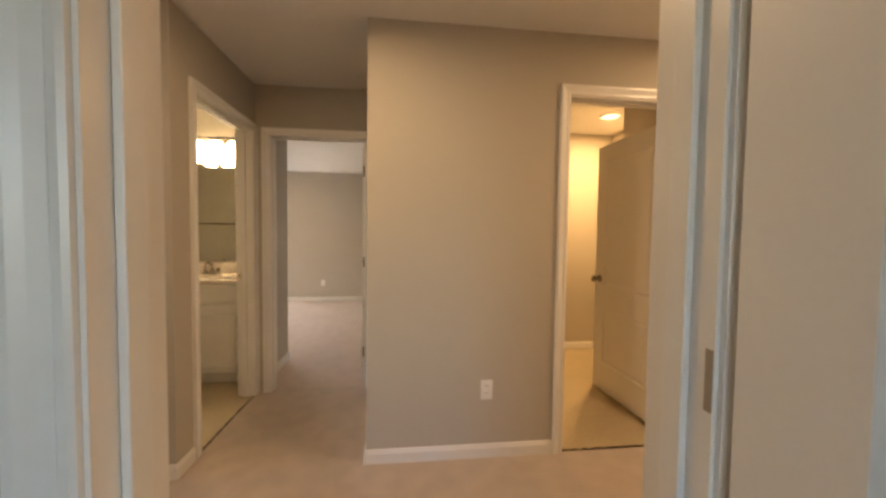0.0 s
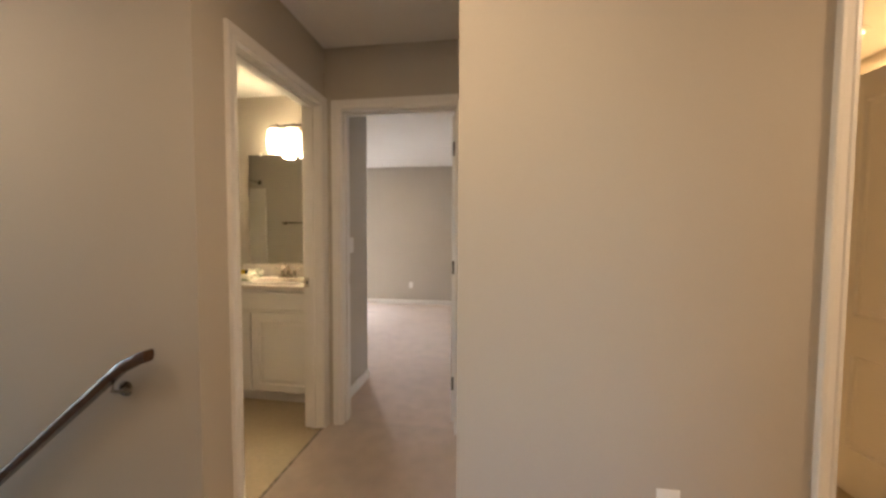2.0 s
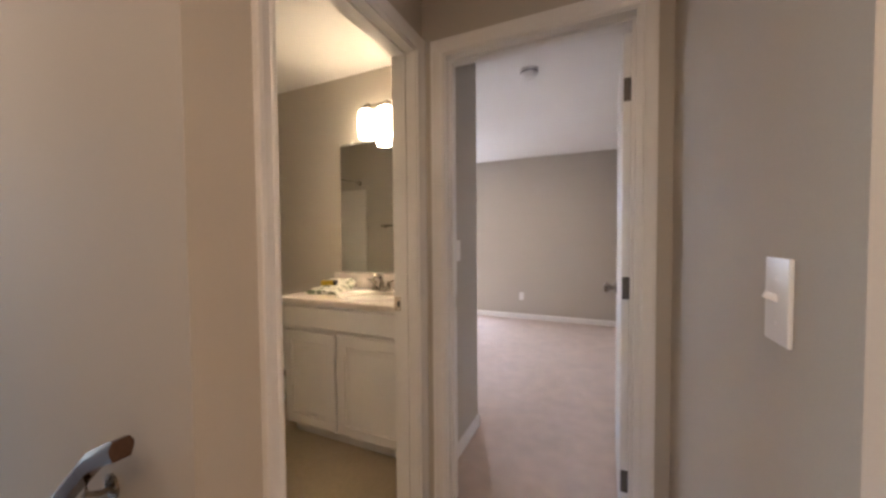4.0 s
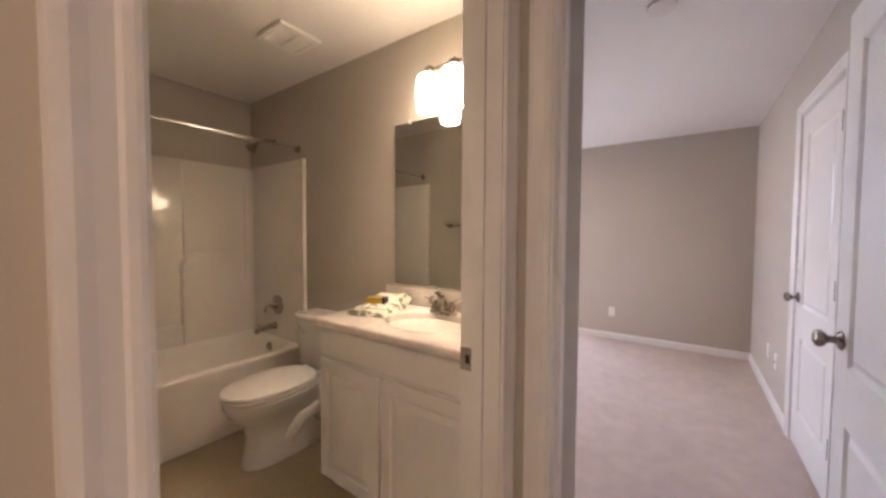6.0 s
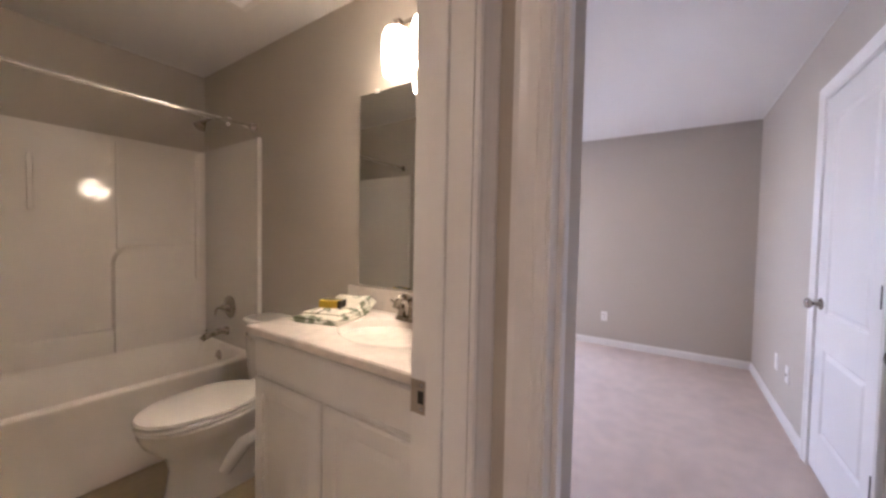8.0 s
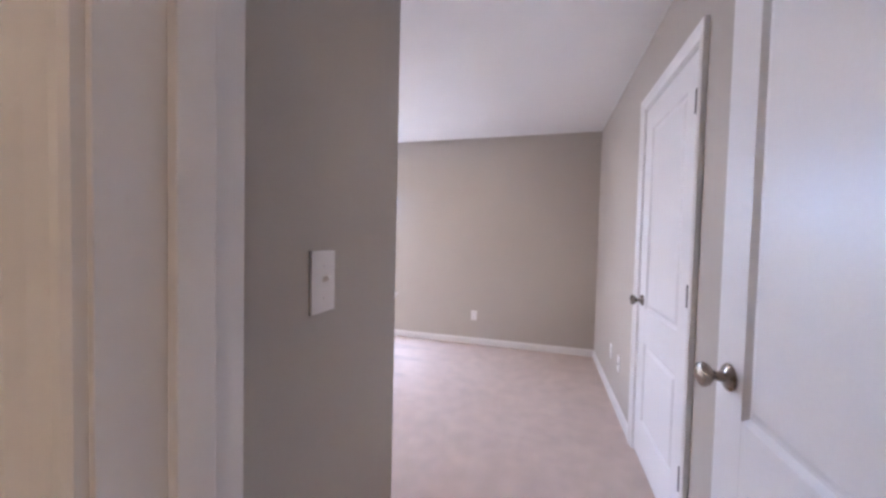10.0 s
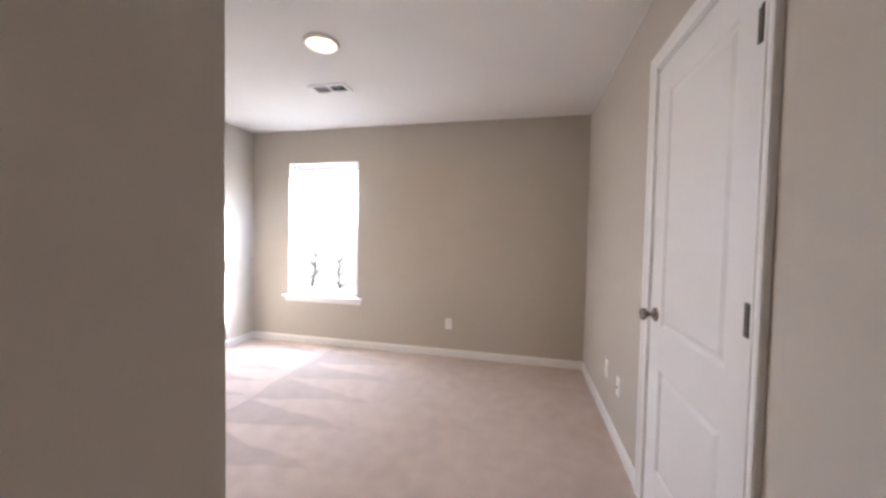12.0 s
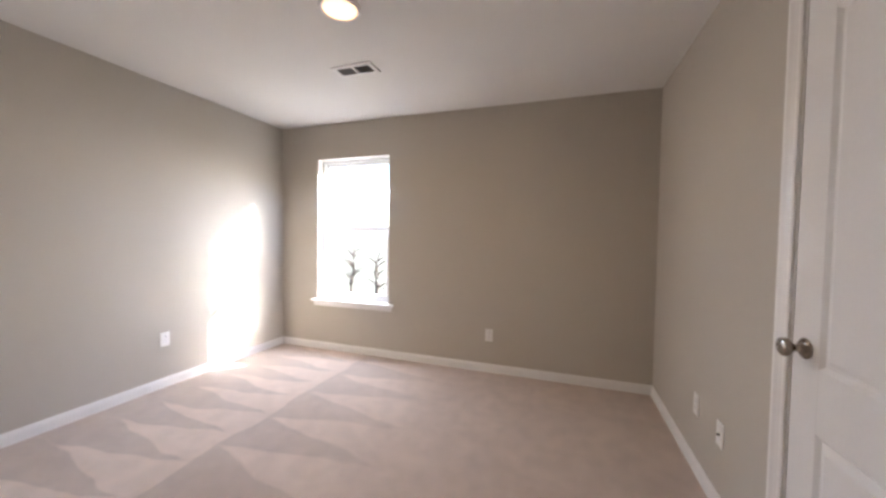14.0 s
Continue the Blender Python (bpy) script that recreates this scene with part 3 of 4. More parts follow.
vent = thing("ceiling_vent", pose(-1.18, 2.945, CEIL), "white two-way metal ceiling register with dark louvres", "vent")
bm = bmesh.new()
for x0, x1, y0, y1 in ((-0.16, 0.16, -0.075, -0.048), (-0.16, 0.16, 0.048, 0.075), (-0.16, -0.128, -0.048, 0.048), (0.128, 0.16, -0.048, 0.048), (-0.009, 0.009, -0.048, 0.048)):
    box(bm, x0, x1, y0, y1, -0.010, -0.001, 0.002)
part("frame", bm, TRIM, vent)
# flat sheet whose grey stands in for the shade up the duct
part("duct", boxed(-0.128, 0.128, -0.048, 0.048, -0.0025, -0.0005), VENT_GREY, vent, "grey sheet painted as the shaded duct opening")
for half in (-1, 1):
    for k in range(9):
        x = half * (0.019 + k * 0.0125)
        lv = boxed(-0.0045, 0.0045, -0.047, 0.047, -0.0004, 0.0004)
        lv.transform(pose(x, 0, -0.006, 0, half * 50, 0))
        part("slat", lv, VENT_GREY, vent)

fan = thing("exhaust_fan", pose(-1.525, 0.28, CEIL), "white square plastic bathroom exhaust fan grille", "exhaust fan")
bm = bmesh.new()
F = 0.125
for x0, x1, y0, y1 in ((-F, F, -F, -F + 0.03), (-F, F, F - 0.03, F), (-F, -F + 0.03, -F + 0.03, F - 0.03), (F - 0.03, F, -F + 0.03, F - 0.03)):
    box(bm, x0, x1, y0, y1, -0.022, -0.001, 0.004)
part("frame", bm, PLATE, fan, smooth=True)
# flat sheet, grey for the shade behind the grille
part("backing", boxed(-F + 0.03, F - 0.03, -F + 0.03, F - 0.03, -0.004, -0.001), VENT_GREY, fan, "grey sheet painted as the shaded fan opening")
for k in range(12):
    x = -F + 0.037 + k * 0.0159
    part("slat", boxed(x - 0.0042, x + 0.0042, -F + 0.03, F - 0.03, -0.018, -0.010), PLATE, fan)
part("crossbar", boxed(-F + 0.03, F - 0.03, -0.009, 0.009, -0.021, -0.009), PLATE, fan)

# ---- bathroom: vanity ----
VF, VB = 0.16, 0.663
van = thing("vanity_cabinet", pose(0, 0, 0), "white painted two-door vanity cabinet with raised panels", "cabinet")
bm = boxed(-1.08, -0.118, VF + 0.02, VB, 0.095, 0.859)
box(bm, -1.08, -0.118, VF + 0.075, VB, 0.0, 0.095)
part("carcass", bm, CABINET, van)
bm = bmesh.new()
for x0, x1, z0, z1 in ((-1.08, -1.045, 0.095, 0.859), (-0.153, -0.118, 0.095, 0.859), (-1.045, -0.153, 0.81, 0.859), (-1.045, -0.153, 0.095, 0.12), (-1.045, -0.153, 0.685, 0.705), (-0.635, -0.605, 0.12, 0.685)):
    box(bm, x0, x1, VF, VF + 0.0195, z0, z1)
part("face_frame", bm, CABINET, van)


def raised_panel(x0, x1, z0, z1, flat=False):
    """Overlay front with bevelled edge and a raised field."""
    y = VF - 0.019

    def ring(i, d):
        return [(x0 + i, d, z0 + i), (x1 - i, d, z0 + i), (x1 - i, d, z1 - i), (x0 + i, d, z1 - i)]
    if flat:
        return loft([ring(0, VF - 0.0005), ring(0, y + 0.006), ring(0.007, y)])
    return loft([ring(0, VF - 0.0005), ring(0, y + 0.005), ring(0.006, y), ring(0.055, y), ring(0.060, y + 0.006), ring(0.066, y + 0.007), ring(0.092, y + 0.001)])


part("drawer_front", raised_panel(-1.065, -0.135, 0.71, 0.842, True), CABINET, van)
part("door", raised_panel(-1.065, -0.668, 0.11, 0.69), CABINET, van)
part("door", raised_panel(-0.652, -0.135, 0.11, 0.69), CABINET, van)

top = thing("countertop", pose(0, 0, 0), "cream cultured marble vanity top with moulded oval basin", "countertop")
X0, X1, Y0, Y1, ZT = -1.105, -0.117, 0.128, VB, 0.89
SCX, SCY, SRX, SRY = -0.60, 0.405, 0.225, 0.165
N = 48
ANG = [2 * math.pi * k / N for k in range(N)]
for cx, cy in ((X1, Y1), (X0, Y1), (X0, Y0), (X1, Y0)):
    a = math.atan2(cy - SCY, cx - SCX) % (2 * math.pi)
    ANG[min(range(N), key=lambda k: abs(ANG[k] - a))] = a


def square_ring(z, ins=0.0):
    """The slab's outline sampled so that it meets the basin's oval."""
    out = []
    for a in ANG:
        c, s = math.cos(a), math.sin(a)
        lim = []
        if c:
            lim.append(((X1 - ins if c > 0 else X0 + ins) - SCX) / c)
        if s:
            lim.append(((Y1 - ins if s > 0 else Y0 + ins) - SCY) / s)
        t = min(v for v in lim if v > 0)
        out.append((SCX + c * t, SCY + s * t, z))
    return out


def basin(f, z):
    return [(SCX + SRX * f * math.cos(a), SCY + SRY * f * math.sin(a), z) for a in ANG]


bm = loft([square_ring(0.86), square_ring(ZT - 0.006), square_ring(ZT - 0.001, 0.004), square_ring(ZT, 0.010), basin(1.06, ZT), basin(1.0, ZT - 0.004), basin(0.95, ZT - 0.02), basin(0.85, ZT - 0.065), basin(0.65, ZT - 0.105), basin(0.35, ZT - 0.125), basin(0.1, ZT - 0.13)])
part("slab", bm, MARBLE, top, smooth=True)
part("backsplash", boxed(X0, X1, 0.641, 0.664, ZT, 0.995, 0.004), MARBLE, top, smooth=True)
part("drain", lathe(((0, 0), (0.022, 0), (0.02, 0.003), (0, 0.004)), pose(SCX, SCY, ZT - 0.131)), CHROME, top, "chrome drain stopper", True)

fc = thing("faucet", pose(-0.63, 0.575, ZT), "brushed nickel two-handle bathroom faucet", "faucet")
bm = loft([oval(0, 0, 0.083, 0.028, z, 28, 3.0) for z in (0, 0.010)] + [oval(0, 0, 0.078, 0.023, 0.016, 28, 3.0)])
part("base_plate", bm, NICKEL, fc, smooth=True)
part("spout", pipe([(0, 0.005, 0.012), (0, 0.004, 0.06), (0, -0.008, 0.092), (0, -0.035, 0.110), (0, -0.07, 0.108), (0, -0.098, 0.088), (0, -0.106, 0.070)], [0.024, 0.018, 0.016, 0.015, 0.014, 0.013, 0.013]), NICKEL, fc, smooth=True)
for sx in (-1, 1):
    hd = part("handle", lathe(((0, 0.01), (0.022, 0.01), (0.018, 0.03), (0.013, 0.052), (0.016, 0.058), (0.012, 0.066), (0, 0.068)), pose(sx * 0.055, 0, 0)), NICKEL, fc, "", True)
    part("lever", pipe([(sx * 0.055, 0, 0.060), (sx * 0.085, -0.004, 0.068), (sx * 0.112, -0.008, 0.080)], [0.008, 0.006, 0.005]), NICKEL, hd, "", True)

mir = thing("mirror", pose(0, 0, 0), "frameless rectangular wall mirror held by plastic clips", "mirror")
part("glass", boxed(-1.045, -0.17, 0.6585, 0.6635, 1.003, 1.945, 0.001), MIRROR, mir)
for cx in (-0.93, -0.30):
    part("clip", boxed(cx - 0.012, cx + 0.012, 0.654, 0.664, 1.935, 1.955, 0.002), PLATE, mir, "clear plastic clip")

vl = thing("vanity_light", pose(-0.565, 0, 0), "brushed nickel vanity bar with three lit frosted glass shades", "wall light")
part("bar", boxed(-0.215, 0.215, 0.585, 0.603, 2.150, 2.172, 0.005), NICKEL, vl, smooth=True)
part("canopy", loft([[(r * math.cos(a * math.pi / 14), y, 2.125 + 0.75 * r * math.sin(a * math.pi / 14)) for a in range(28)] for y, r in ((0.664, 0.085), (0.648, 0.085), (0.634, 0.066), (0.626, 0.022))]), NICKEL, vl, "", True)
for sx in (-0.022, 0.022):
    part("stem", pipe([(sx, 0.632, 2.118), (sx, 0.612, 2.135), (sx, 0.596, 2.155)], 0.007), NICKEL, vl, "", True)
for sx in (-0.156, 0.0, 0.156):
    arm = part("arm", pipe([(sx, 0.592, 2.166), (sx, 0.575, 2.172), (sx, 0.560, 2.165), (sx, 0.555, 2.148)], 0.0075), NICKEL, vl, "", True)
    part("socket_cup", lathe(((0, 0.02), (0.018, 0.02), (0.027, 0.0), (0.023, -0.014), (0, -0.014)), pose(sx, 0.555, 2.134)), NICKEL, arm, "", True)
    part("shade", lathe(((0.034, 2.122), (0.050, 2.112), (0.058, 2.085), (0.061, 2.03), (0.058, 1.965), (0.052, 1.932), (0.049, 1.934), (0.055, 1.97), (0.058, 2.03), (0.055, 2.08), (0.046, 2.106), (0.030, 2.117)), pose(sx, 0.555, 0), 28), SHADE, vl, "lit frosted glass shade", True)
    part("bulb", lathe(((0, 2.10), (0.013, 2.10), (0.014, 2.03), (0.026, 2.0), (0.030, 1.98), (0.024, 1.958), (0.011, 1.948), (0, 1.946)), pose(sx, 0.555, 0), 16), BULB, vl, "lit bulb", True)

# folded towel and boxed soap
tw = thing("towel", pose(-0.945, 0.42, ZT, 0, 0, 16), "folded white towel with green leaf pattern on the countertop", "towel")


def towel_layer(z, w, l0, l1, seed, th):
    n, mrows = 10, 14
    bm = bmesh.new()
    vs = {}
    for lay in (0, 1):
        for i in range(n + 1):
            for j in range(mrows + 1):
                u, v = -w + 2 * w * i / n, l0 + (l1 - l0) * j / mrows
                edge = min(i, n - i, j, mrows - j)
                lift = 0.05 * max(0, (v - 0.06) / 0.14) ** 1.6
                h = z + lift + 0.006 * noise.noise((u * 14 + seed, v * 14, z * 30)) + (th if lay else 0) * (0.45 if edge == 0 else 1)
                vs[lay, i, j] = bm.verts.new((u + 0.008 * noise.noise((v * 9, seed, 0)), v + 0.008 * noise.noise((u * 11, 3, seed)), max(h, 0.001)))
    for i in range(n):
        for j in range(mrows):
            bm.faces.new((vs[1, i, j], vs[1, i + 1, j], vs[1, i + 1, j + 1], vs[1, i, j + 1]))
            bm.faces.new((vs[0, i, j], vs[0, i, j + 1], vs[0, i + 1, j + 1], vs[0, i + 1, j]))
    rim = [(i, 0) for i in range(n)] + [(n, j) for j in range(mrows)] + [(i, mrows) for i in range(n, 0, -1)] + [(0, j) for j in range(mrows, 0, -1)]
    for a, b in zip(rim, rim[1:] + rim[:1]):
        bm.faces.new((vs[0, a[0], a[1]], vs[0, b[0], b[1]], vs[1, b[0], b[1]], vs[1, a[0], a[1]]))
    return bm


part("fold", towel_layer(0.001, 0.115, -0.135, 0.185, 1.0, 0.012), TOWEL, tw, smooth=True)
part("fold", towel_layer(0.014, 0.104, -0.128, 0.18, 5.0, 0.012), TOWEL, tw, smooth=True)
part("fold", towel_layer(0.027, 0.088, -0.085, 0.175, 9.0, 0.012), TOWEL, tw, smooth=True)
so = thing("soap_box", pose(-0.955, 0.425, ZT + 0.043, 0, 0, 24), "yellow and black soap carton on the folded towel", "soap box")
part("carton", boxed(-0.05, 0.035, -0.03, 0.03, 0, 0.032, 0.002), YELLOW, so)
part("band", boxed(0.0353, 0.05, -0.03, 0.03, 0.0, 0.032, 0.002), BLACK, so, "black end of the carton")
part("printed_panel", boxed(-0.049, 0.034, -0.012, 0.029, 0.0322, 0.0328), BLACK, so, "dark printed panel")

# ---- toilet ----
TX = -1.575
tl = thing("toilet", pose(TX, 0, 0), "white two-piece porcelain toilet with closed lid", "toilet")
bm = loft([oval(0, 0.27, 0.105, 0.265, 0.0, 36, 2.6, 0.30), oval(0, 0.27, 0.108, 0.268, 0.02, 36, 2.6, 0.30), oval(0, 0.275, 0.102, 0.258, 0.06, 36, 2.5, 0.29), oval(0, 0.28, 0.10, 0.25, 0.17, 36, 2.4, 0.28),
           oval(0, 0.27, 0.115, 0.26, 0.24, 36, 2.2, 0.27), oval(0, 0.22, 0.16, 0.28, 0.31, 36, 2.1, 0.28), oval(0, 0.21, 0.182, 0.292, 0.355, 36, 2.1, 0.26), oval(0, 0.21, 0.186, 0.296, 0.385, 36, 2.1, 0.26), oval(0, 0.21, 0.178, 0.288, 0.392, 36, 2.1, 0.25)])
part("bowl", bm, PORCELAIN, tl, smooth=True)
bm = boxed(-0.12, 0.12, 0.40, 0.655, 0.24, 0.392, 0.03)
part("tank_deck", bm, PORCELAIN, tl, smooth=True)
part("trapway", pipe([(-0.075, 0.22, 0.10), (-0.095, 0.30, 0.21), (-0.10, 0.39, 0.23), (-0.10, 0.47, 0.15), (-0.10, 0.55, 0.06)], [0.04, 0.05, 0.05, 0.05, 0.045]), PORCELAIN, tl, "", True)
part("trapway", pipe([(0.075, 0.22, 0.10), (0.095, 0.30, 0.21), (0.10, 0.39, 0.23), (0.10, 0.47, 0.15), (0.10, 0.55, 0.06)], [0.04, 0.05, 0.05, 0.05, 0.045]), PORCELAIN, tl, "", True)
part("seat", loft([oval(0, 0.20, 0.180, 0.285, 0.399, 40, 2.1, 0.235), oval(0, 0.20, 0.188, 0.293, 0.404, 40, 2.1, 0.24), oval(0, 0.20, 0.186, 0.291, 0.413, 40, 2.1, 0.24), oval(0, 0.20, 0.178, 0.283, 0.416, 40, 2.1, 0.235)]), SEAT, tl, "", True)
part("lid", loft([oval(0, 0.20, 0.180, 0.283, 0.422, 40, 2.1, 0.235), oval(0, 0.20, 0.188, 0.294, 0.428, 40, 2.1, 0.24), oval(0, 0.20, 0.184, 0.289, 0.440, 40, 2.1, 0.235), oval(0, 0.20, 0.15, 0.25, 0.446, 40, 2.1, 0.2), oval(0, 0.20, 0.05, 0.1, 0.448, 40, 2.1, 0.08)]), SEAT, tl, "", True)
for hx in (-0.075, 0.075):
    part("seat_hinge", boxed(hx - 0.02, hx + 0.02, 0.425, 0.46, 0.393, 0.432, 0.006), SEAT, tl, smooth=True)
bm = loft([oval(0, 0.555, 0.205, 0.085, 0.385, 40, 5), oval(0, 0.555, 0.215, 0.092, 0.42, 40, 5), oval(0, 0.555, 0.225, 0.098, 0.60, 40, 6), oval(0, 0.555, 0.226, 0.098, 0.725, 40, 6)])
part("tank", bm, PORCELAIN, tl, smooth=True)
bm = loft([oval(0, 0.553, 0.228, 0.100, 0.725, 40, 6), oval(0, 0.553, 0.236, 0.108, 0.733, 40, 6), oval(0, 0.553, 0.236, 0.108, 0.752, 40, 6), oval(0, 0.553, 0.226, 0.098, 0.761, 40, 6)])
part("tank_lid", bm, PORCELAIN, tl, smooth=True)
fh = part("flush_handle", lathe(((0, 0), (0.014, 0), (0.012, 0.012), (0, 0.014)), pose(-0.165, 0.457, 0.67, 90)), CHROME, tl, "chrome flush handle", True)
part("lever", pipe([(-0.165, 0.445, 0.67), (-0.12, 0.440, 0.664), (-0.085, 0.440, 0.655)], [0.006, 0.006, 0.008]), CHROME, fh, "", True)
for bx in (-0.098, 0.098):
    part("bolt_cap", lathe(((0, 0.03), (0.014, 0.0), (0.013, 0.018), (0, 0.026)), pose(bx * 1.05, 0.36, 0.02)), PORCELAIN, tl, "", True)

# ---- bathtub and surround ----
TA, TBK, YA, YB = -1.975, -2.773, -0.878, 0.663
RIM = 0.455
tcx, tcy = (TA + TBK) / 2, (YA + YB) / 2
hw, hl = (TA - TBK) / 2, (YB - YA) / 2


def tub_ring(dx, dy, z, power=12):
    return oval(tcx, tcy, hw - dx, hl - dy, z, 64, power)


tub = thing("bathtub", pose(0, 0, 0), "white acrylic alcove bathtub with plain apron", "bathtub")
bm = loft([tub_ring(0.02, 0, 0.0, 60), tub_ring(0.02, 0, RIM - 0.06, 60), tub_ring(0.002, 0, RIM - 0.03, 60), tub_ring(0.0, 0, RIM - 0.010, 60), tub_ring(0.008, 0.002, RIM, 60), tub_ring(0.045, 0.05, RIM - 0.002, 9), tub_ring(0.06, 0.065, RIM - 0.016, 7), tub_ring(0.11, 0.12, RIM - 0.2, 5), tub_ring(0.15, 0.2, RIM - 0.36, 4), tub_ring(0.25, 0.4, RIM - 0.385, 3)])
part("shell", bm, TUB, tub, smooth=True)
part("overflow_plate", lathe(((0, 0), (0.036, 0), (0.034, 0.008), (0.015, 0.014), (0.012, 0.022), (0, 0.022)), pose(-2.34, YB - 0.088, 0.395, 90)), NICKEL, tub, "satin nickel overflow plate", True)

sur = thing("tub_surround", pose(0, 0, 0), "white glossy acrylic tub surround with moulded shelves", "tub surround")
ST = 1.862
back = box(bmesh.new(), TBK, TBK + 0.020, YA + 0.026, YB - 0.026, RIM, ST, 0.004)
part("back_panel", back, ACRYLIC, sur, smooth=True)
part("end_panel", boxed(TBK, TA, YB - 0.024, YB, RIM, ST, 0.005), ACRYLIC, sur, smooth=True)
part("end_panel", boxed(TBK, TA, YA, YA + 0.024, RIM, ST, 0.005), ACRYLIC, sur, smooth=True)
part("edge_bead", boxed(TA - 0.004, TA + 0.022, YB - 0.030, YB, 0.02, ST + 0.004, 0.007), ACRYLIC, sur, smooth=True)
part("edge_bead", boxed(TA - 0.004, TA + 0.022, YA, YA + 0.030, 0.02, ST + 0.004, 0.007), ACRYLIC, sur, smooth=True)
part("corner_cove", loft([[(TBK + 0.019, YB - 0.075, z), (TBK + 0.024, YB - 0.05, z), (TBK + 0.045, YB - 0.030, z), (TBK + 0.075, YB - 0.0235, z), (TBK + 0.019, YB - 0.0235, z)] for z in (RIM, ST - 0.01)]), ACRYLIC, sur, "", True)
# moulded shelf column: a thicker lower panel with a step, and narrow ribs above
P = TBK + 0.018
bm = loft([[(P, y0, z), (P + d, y0 + e, z), (P + d, YB - 0.18, z), (P, YB - 0.08, z)] for z, d, y0, e in ((RIM, 0.048, 0.11, 0.012), (1.04, 0.048, 0.11, 0.012), (1.085, 0.044, 0.118, 0.018), (1.12, 0.036, 0.138, 0.03), (1.145, 0.02, 0.17, 0.05), (1.155, 0.002, 0.21, 0.06))])
part("shelf_panel", bm, ACRYLIC, sur, smooth=True)
bm = loft([[(P, -0.30, z), (P + d, -0.20, z), (P + d, 0.109, z), (P, 0.109, z)] for z, d in ((RIM, 0.052), (0.585, 0.052), (0.603, 0.045), (0.61, 0.03), (0.612, 0.002))])
part("shelf_panel", bm, ACRYLIC, sur, smooth=True)
for ry, z0, z1 in ((0.150, 1.13, ST - 0.03), (-0.225, 1.36, ST - 0.18), (0.600, 0.9, ST - 0.12)):
    part("rib", boxed(TBK + 0.012, TBK + 0.036, ry - 0.012, ry + 0.012, z0, z1, 0.0065), ACRYLIC, sur, smooth=True)

rod = thing("shower_rod", pose(0, 0, 0), "straight chrome shower curtain rod above the tub", "shower rod")
part("tube", pipe([(-2.05, -0.878, 1.945), (-2.05, 0.663, 1.945)], 0.0125, 16), CHROME, rod, "", True)
for yy, rx in ((0.664, 90), (-0.879, -90)):
    part("flange", lathe(((0, 0), (0.030, 0), (0.029, 0.01), (0.018, 0.026), (0, 0.026)), pose(-2.05, yy, 1.945, rx)), NICKEL, rod, "satin nickel end flange", True)

sh = thing("shower_fixture", pose(0, 0, 0), "satin nickel shower head on a bent wall arm", "shower head")
part("flange", lathe(((0, 0), (0.03, 0), (0.027, 0.006), (0.012, 0.012), (0, 0.012)), pose(-2.39, 0.664, 2.045, 90)), NICKEL, sh, "", True)
part("arm", pipe([(-2.39, 0.66, 2.045), (-2.39, 0.60, 2.05), (-2.39, 0.55, 2.035), (-2.39, 0.515, 2.005)], 0.010), NICKEL, sh, "", True)
part("head", lathe(((0, 0.01), (0.014, 0.01), (0.018, -0.01), (0.036, -0.045), (0.040, -0.055), (0.034, -0.060), (0, -0.060)), pose(-2.39, 0.508, 1.998, -38)), NICKEL, sh, "", True)

EY = YB - 0.024
vv = thing("shower_valve", pose(-2.325, EY, 0.725), "satin nickel round shower valve with lever", "shower valve")
part("escutcheon", lathe(((0, 0), (0.082, 0), (0.080, 0.006), (0.05, 0.012), (0.03, 0.016), (0, 0.016)), pose(0, 0, 0, 90), 32), NICKEL, vv, "", True)
hb = part("hub", lathe(((0, 0.01), (0.026, 0.01), (0.022, 0.04), (0.016, 0.06), (0, 0.062)), pose(0, 0, 0, 90)), NICKEL, vv, "", True)
part("lever", pipe([(0, -0.05, 0), (-0.03, -0.066, -0.004), (-0.062, -0.07, -0.03), (-0.068, -0.07, -0.062)], [0.011, 0.010, 0.009, 0.008]), NICKEL, hb, "", True)
sp = thing("tub_spout", pose(-2.36, EY, 0.548), "satin nickel tub spout on the surround", "tub spout")
part("body", pipe([(0, 0, 0), (0, -0.05, 0.004), (0, -0.10, 0.0), (0, -0.145, -0.012), (0, -0.165, -0.03)], [0.030, 0.024, 0.021, 0.021, 0.018], 16), NICKEL, sp, "", True)
part("diverter", lathe(((0, 0), (0.006, 0), (0.005, 0.018), (0.009, 0.022), (0.008, 0.03), (0, 0.032)), pose(0, -0.135, 0.006)), NICKEL, sp, "", True)

# towel bar on the near bathroom wall, seen in the mirror
tb = thing("towel_bar", pose(-1.38, -0.88, 1.40), "satin nickel towel bar on the painted wall", "towel bar")
part("bar", pipe([(-0.30, 0.06, 0), (0.30, 0.06, 0)], 0.009), NICKEL, tb, "", True)
for sx in (-0.3, 0.3):
    part("post", lathe(((0, 0), (0.024, 0), (0.022, 0.008), (0.012, 0.014), (0.012, 0.06), (0.014, 0.072), (0, 0.074)), pose(sx, 0, 0, -90)), NICKEL, tb, "", True)

# ---- bedroom window ----
win = thing("window_1", pose(0, 0, 0), "white vinyl double-hung window with sunlit glass", "window", kind="structure")
wx0, wx1, wz0, wz1 = -2.29, -1.42, 0.55, 2.07
WY = 4.0
bm = bmesh.new()
for x0, x1, z0, z1 in ((wx0, wx0 + 0.032, wz0, wz1), (wx1 - 0.032, wx1, wz0, wz1), (wx0 + 0.032, wx1 - 0.032, wz1 - 0.032, wz1), (wx0 + 0.032, wx1 - 0.032, wz0, wz0 + 0.03)):
    box(bm, x0, x1, WY, WY + 0.07, z0, z1, 0.002)
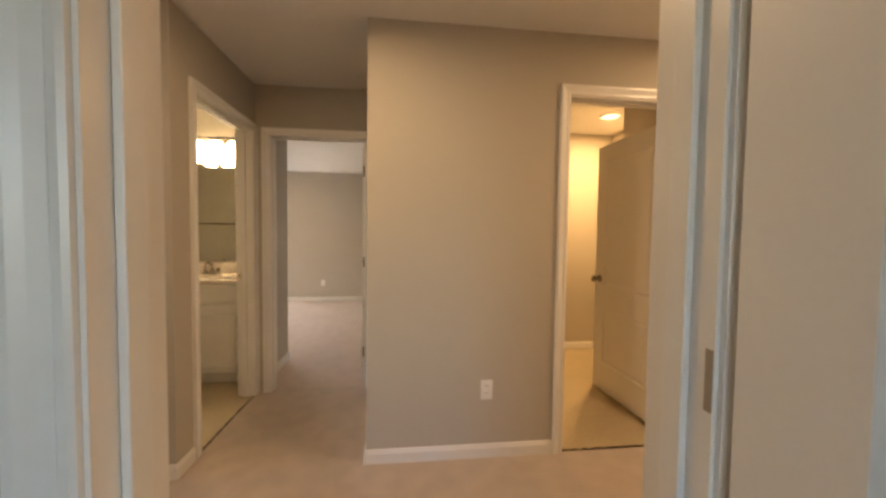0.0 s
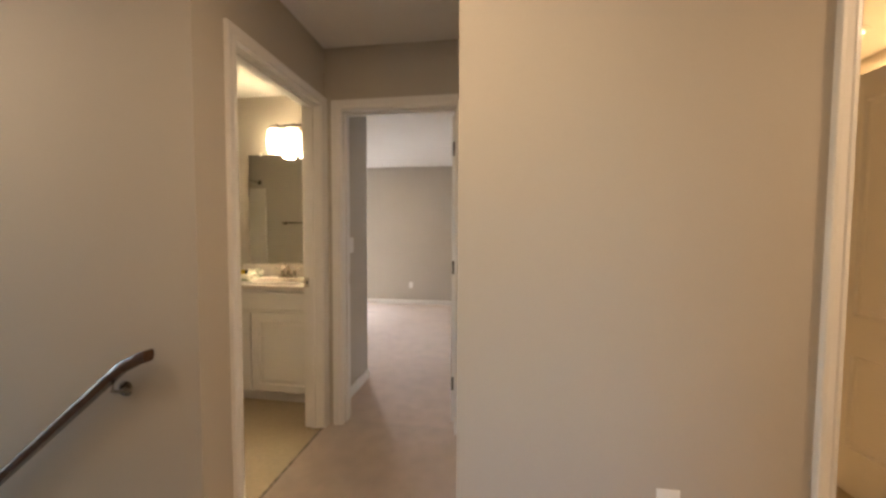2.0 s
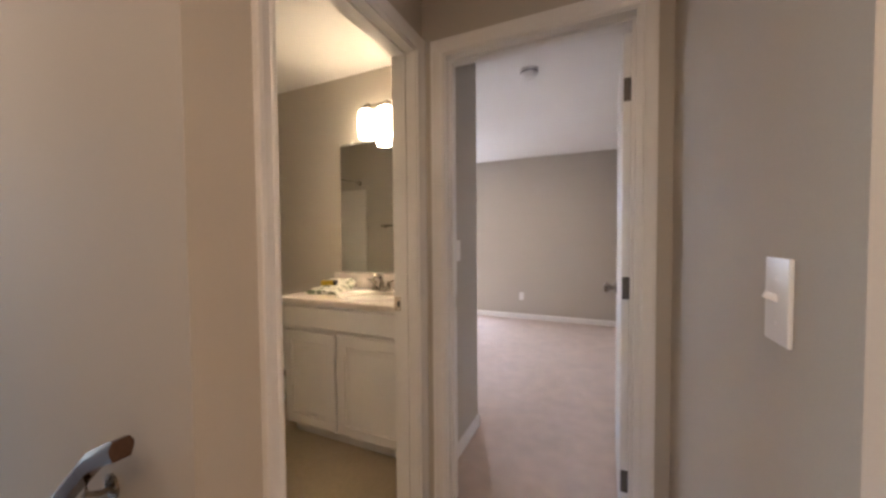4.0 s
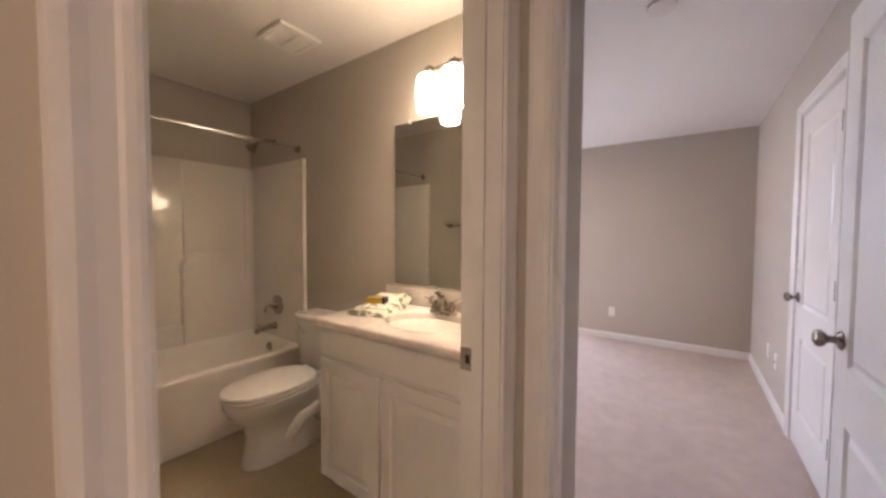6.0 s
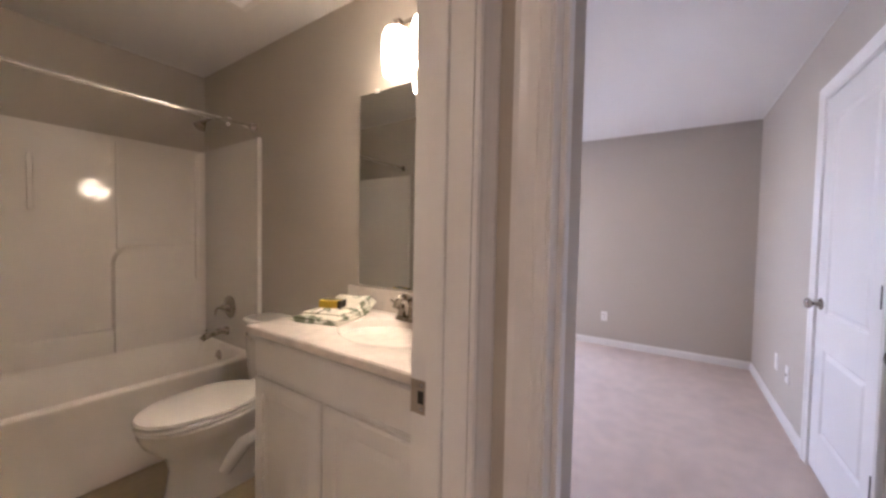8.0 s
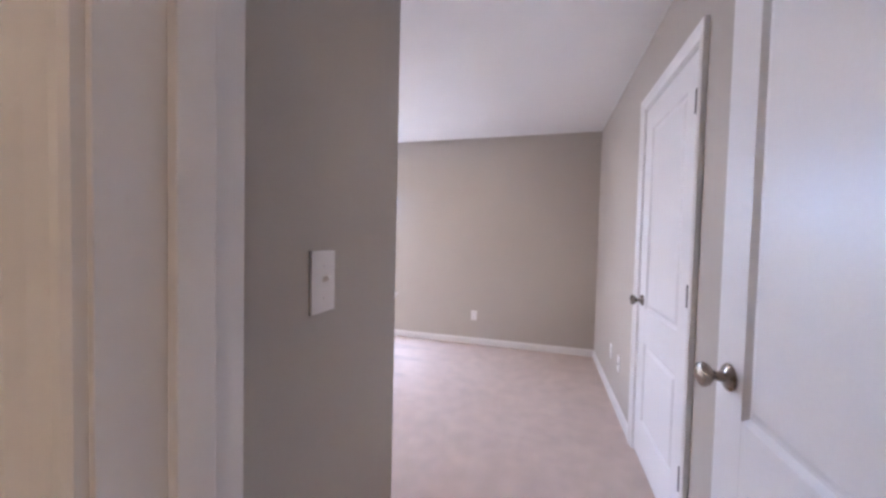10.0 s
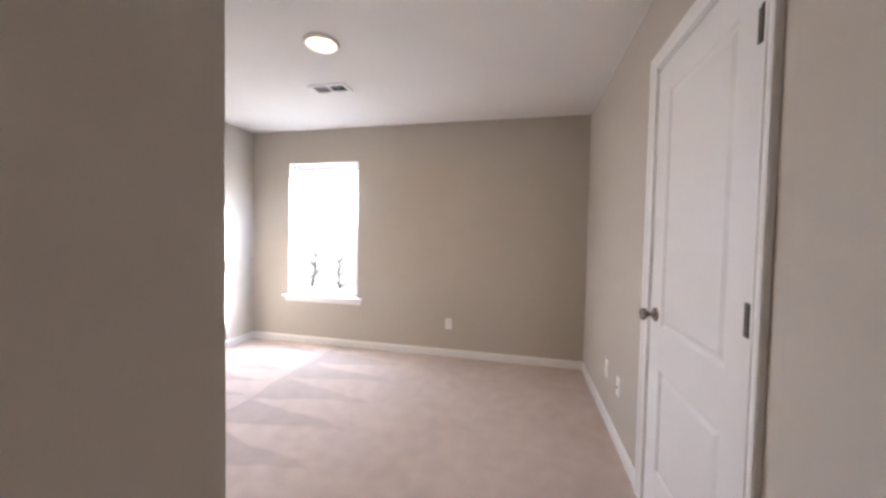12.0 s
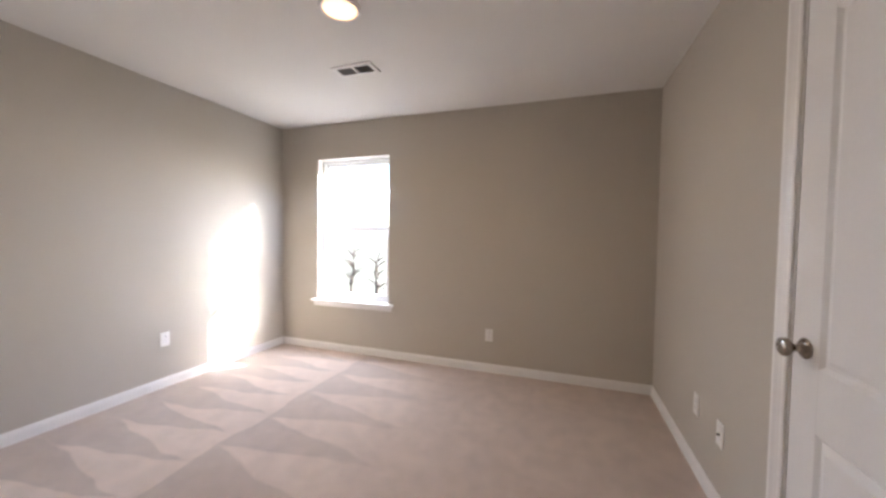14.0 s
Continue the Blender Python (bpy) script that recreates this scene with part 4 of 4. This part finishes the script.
part("window_frame", bm, VINYL_FRAME, win)
mid = 1.325


def sash(z0, z1, y, foot, head):
    bm = bmesh.new()
    a, b, w = wx0 + 0.033, wx1 - 0.033, 0.034
    for x0, x1, p, q in ((a, a + w, z0, z1), (b - w, b, z0, z1), (a + w, b - w, z0, z0 + foot), (a + w, b - w, z1 - head, z1)):
        box(bm, x0, x1, y, y + 0.028, p, q, 0.003)
    s = part("sash", bm, VINYL_FRAME, win)
    g = part("pane", boxed(a + w, b - w, y + 0.012, y + 0.016, z0 + foot, z1 - head), GLASS, s, "clear window pane")
    g.visible_shadow = False


sash(mid - 0.027, wz1 - 0.033, WY + 0.036, 0.054, 0.034)
sash(wz0 + 0.031, mid + 0.027, WY + 0.004, 0.045, 0.054)
part("sash_lock", boxed(-1.885, -1.825, WY - 0.008, WY + 0.012, mid + 0.0272, mid + 0.040, 0.003), VINYL_FRAME, win)
part("window_sill", boxed(-2.355, -1.36, 3.875, WY, 0.528, 0.552, 0.006), TRIM, win, "white painted wooden stool", True)
part("apron", boxed(-2.335, -1.38, 3.909, 3.925, 0.478, 0.528, 0.004), TRIM, win, "white painted apron board", True)
bm = bmesh.new()
for x0, x1, z0, z1 in ((wx0, wx0 + 0.004, wz0, wz1 - 0.004), (wx1 - 0.004, wx1, wz0, wz1 - 0.004), (wx0, wx1, wz1 - 0.004, wz1)):
    box(bm, x0, x1, 3.924, WY, z0, z1)
part("return", bm, TRIM, win)

# ---- outdoors beyond the window ----
setting("ground", boxed(-400, 400, -400, 400, -3.2, -3.0), GRASS, "pale dry lawn reaching to the horizon", "ground")


def tree(x, y, height, seed):
    rng = random.Random(seed)
    root = thing("tree", pose(x, y, -3.0), "thin sparsely leaved tree with slender trunk on the lawn", "tree", "trees outside")
    pts = [(0.12 * math.sin(k + seed), 0.1 * math.cos(2 * k), height * 0.85 * k / 6) for k in range(7)]
    bm = pipe(pts, [0.16 * (1 - k / 7.5) for k in range(7)], 8)
    for k in range(14):
        h = height * rng.uniform(0.28, 0.8)
        a, l = rng.uniform(0, 6.28), height * rng.uniform(0.12, 0.24)
        pipe([(0, 0, h), (l * 0.5 * math.cos(a), l * 0.5 * math.sin(a), h + l * 0.35), (l * math.cos(a), l * math.sin(a), h + l * 0.5)], [0.05, 0.03, 0.012], 6, bm)
    part("trunk", bm, BARK, root)
    bm = bmesh.new()
    for k in range(110):
        a, q = rng.uniform(0, 6.28), rng.random() ** 0.5
        h = rng.uniform(0.30, 1.0)
        r = height * 0.26 * q * math.sin(math.pi * min(1, (h - 0.22) / 0.8)) * (0.75 + 0.35 * math.sin(3 * a + seed + 7 * h))
        c = Vector((r * math.cos(a), r * math.sin(a), h * height))
        m = pose(*c, rng.uniform(0, 180), rng.uniform(0, 180), rng.uniform(0, 360))
        w = rng.uniform(0.04, 0.09)
        vs = [bm.verts.new(m @ Vector(p)) for p in ((-w, 0, 0), (0, -w * 0.5, 0.01), (w, 0, 0), (0, w * 0.5, 0.01))]
        bm.faces.new(vs)
    part("crown", bm, LEAF, root)
    return root


for k, (x, y, h) in enumerate(((-9, 17, 3.9), (-6.2, 14, 3.4), (-12.5, 20, 4.2), (-3.4, 18, 3.6), (-16, 19, 4.0), (-8, 24, 4.4), (-20, 27, 4.6), (-1.0, 24, 4.0))):
    tree(x, y, h, k + 1)
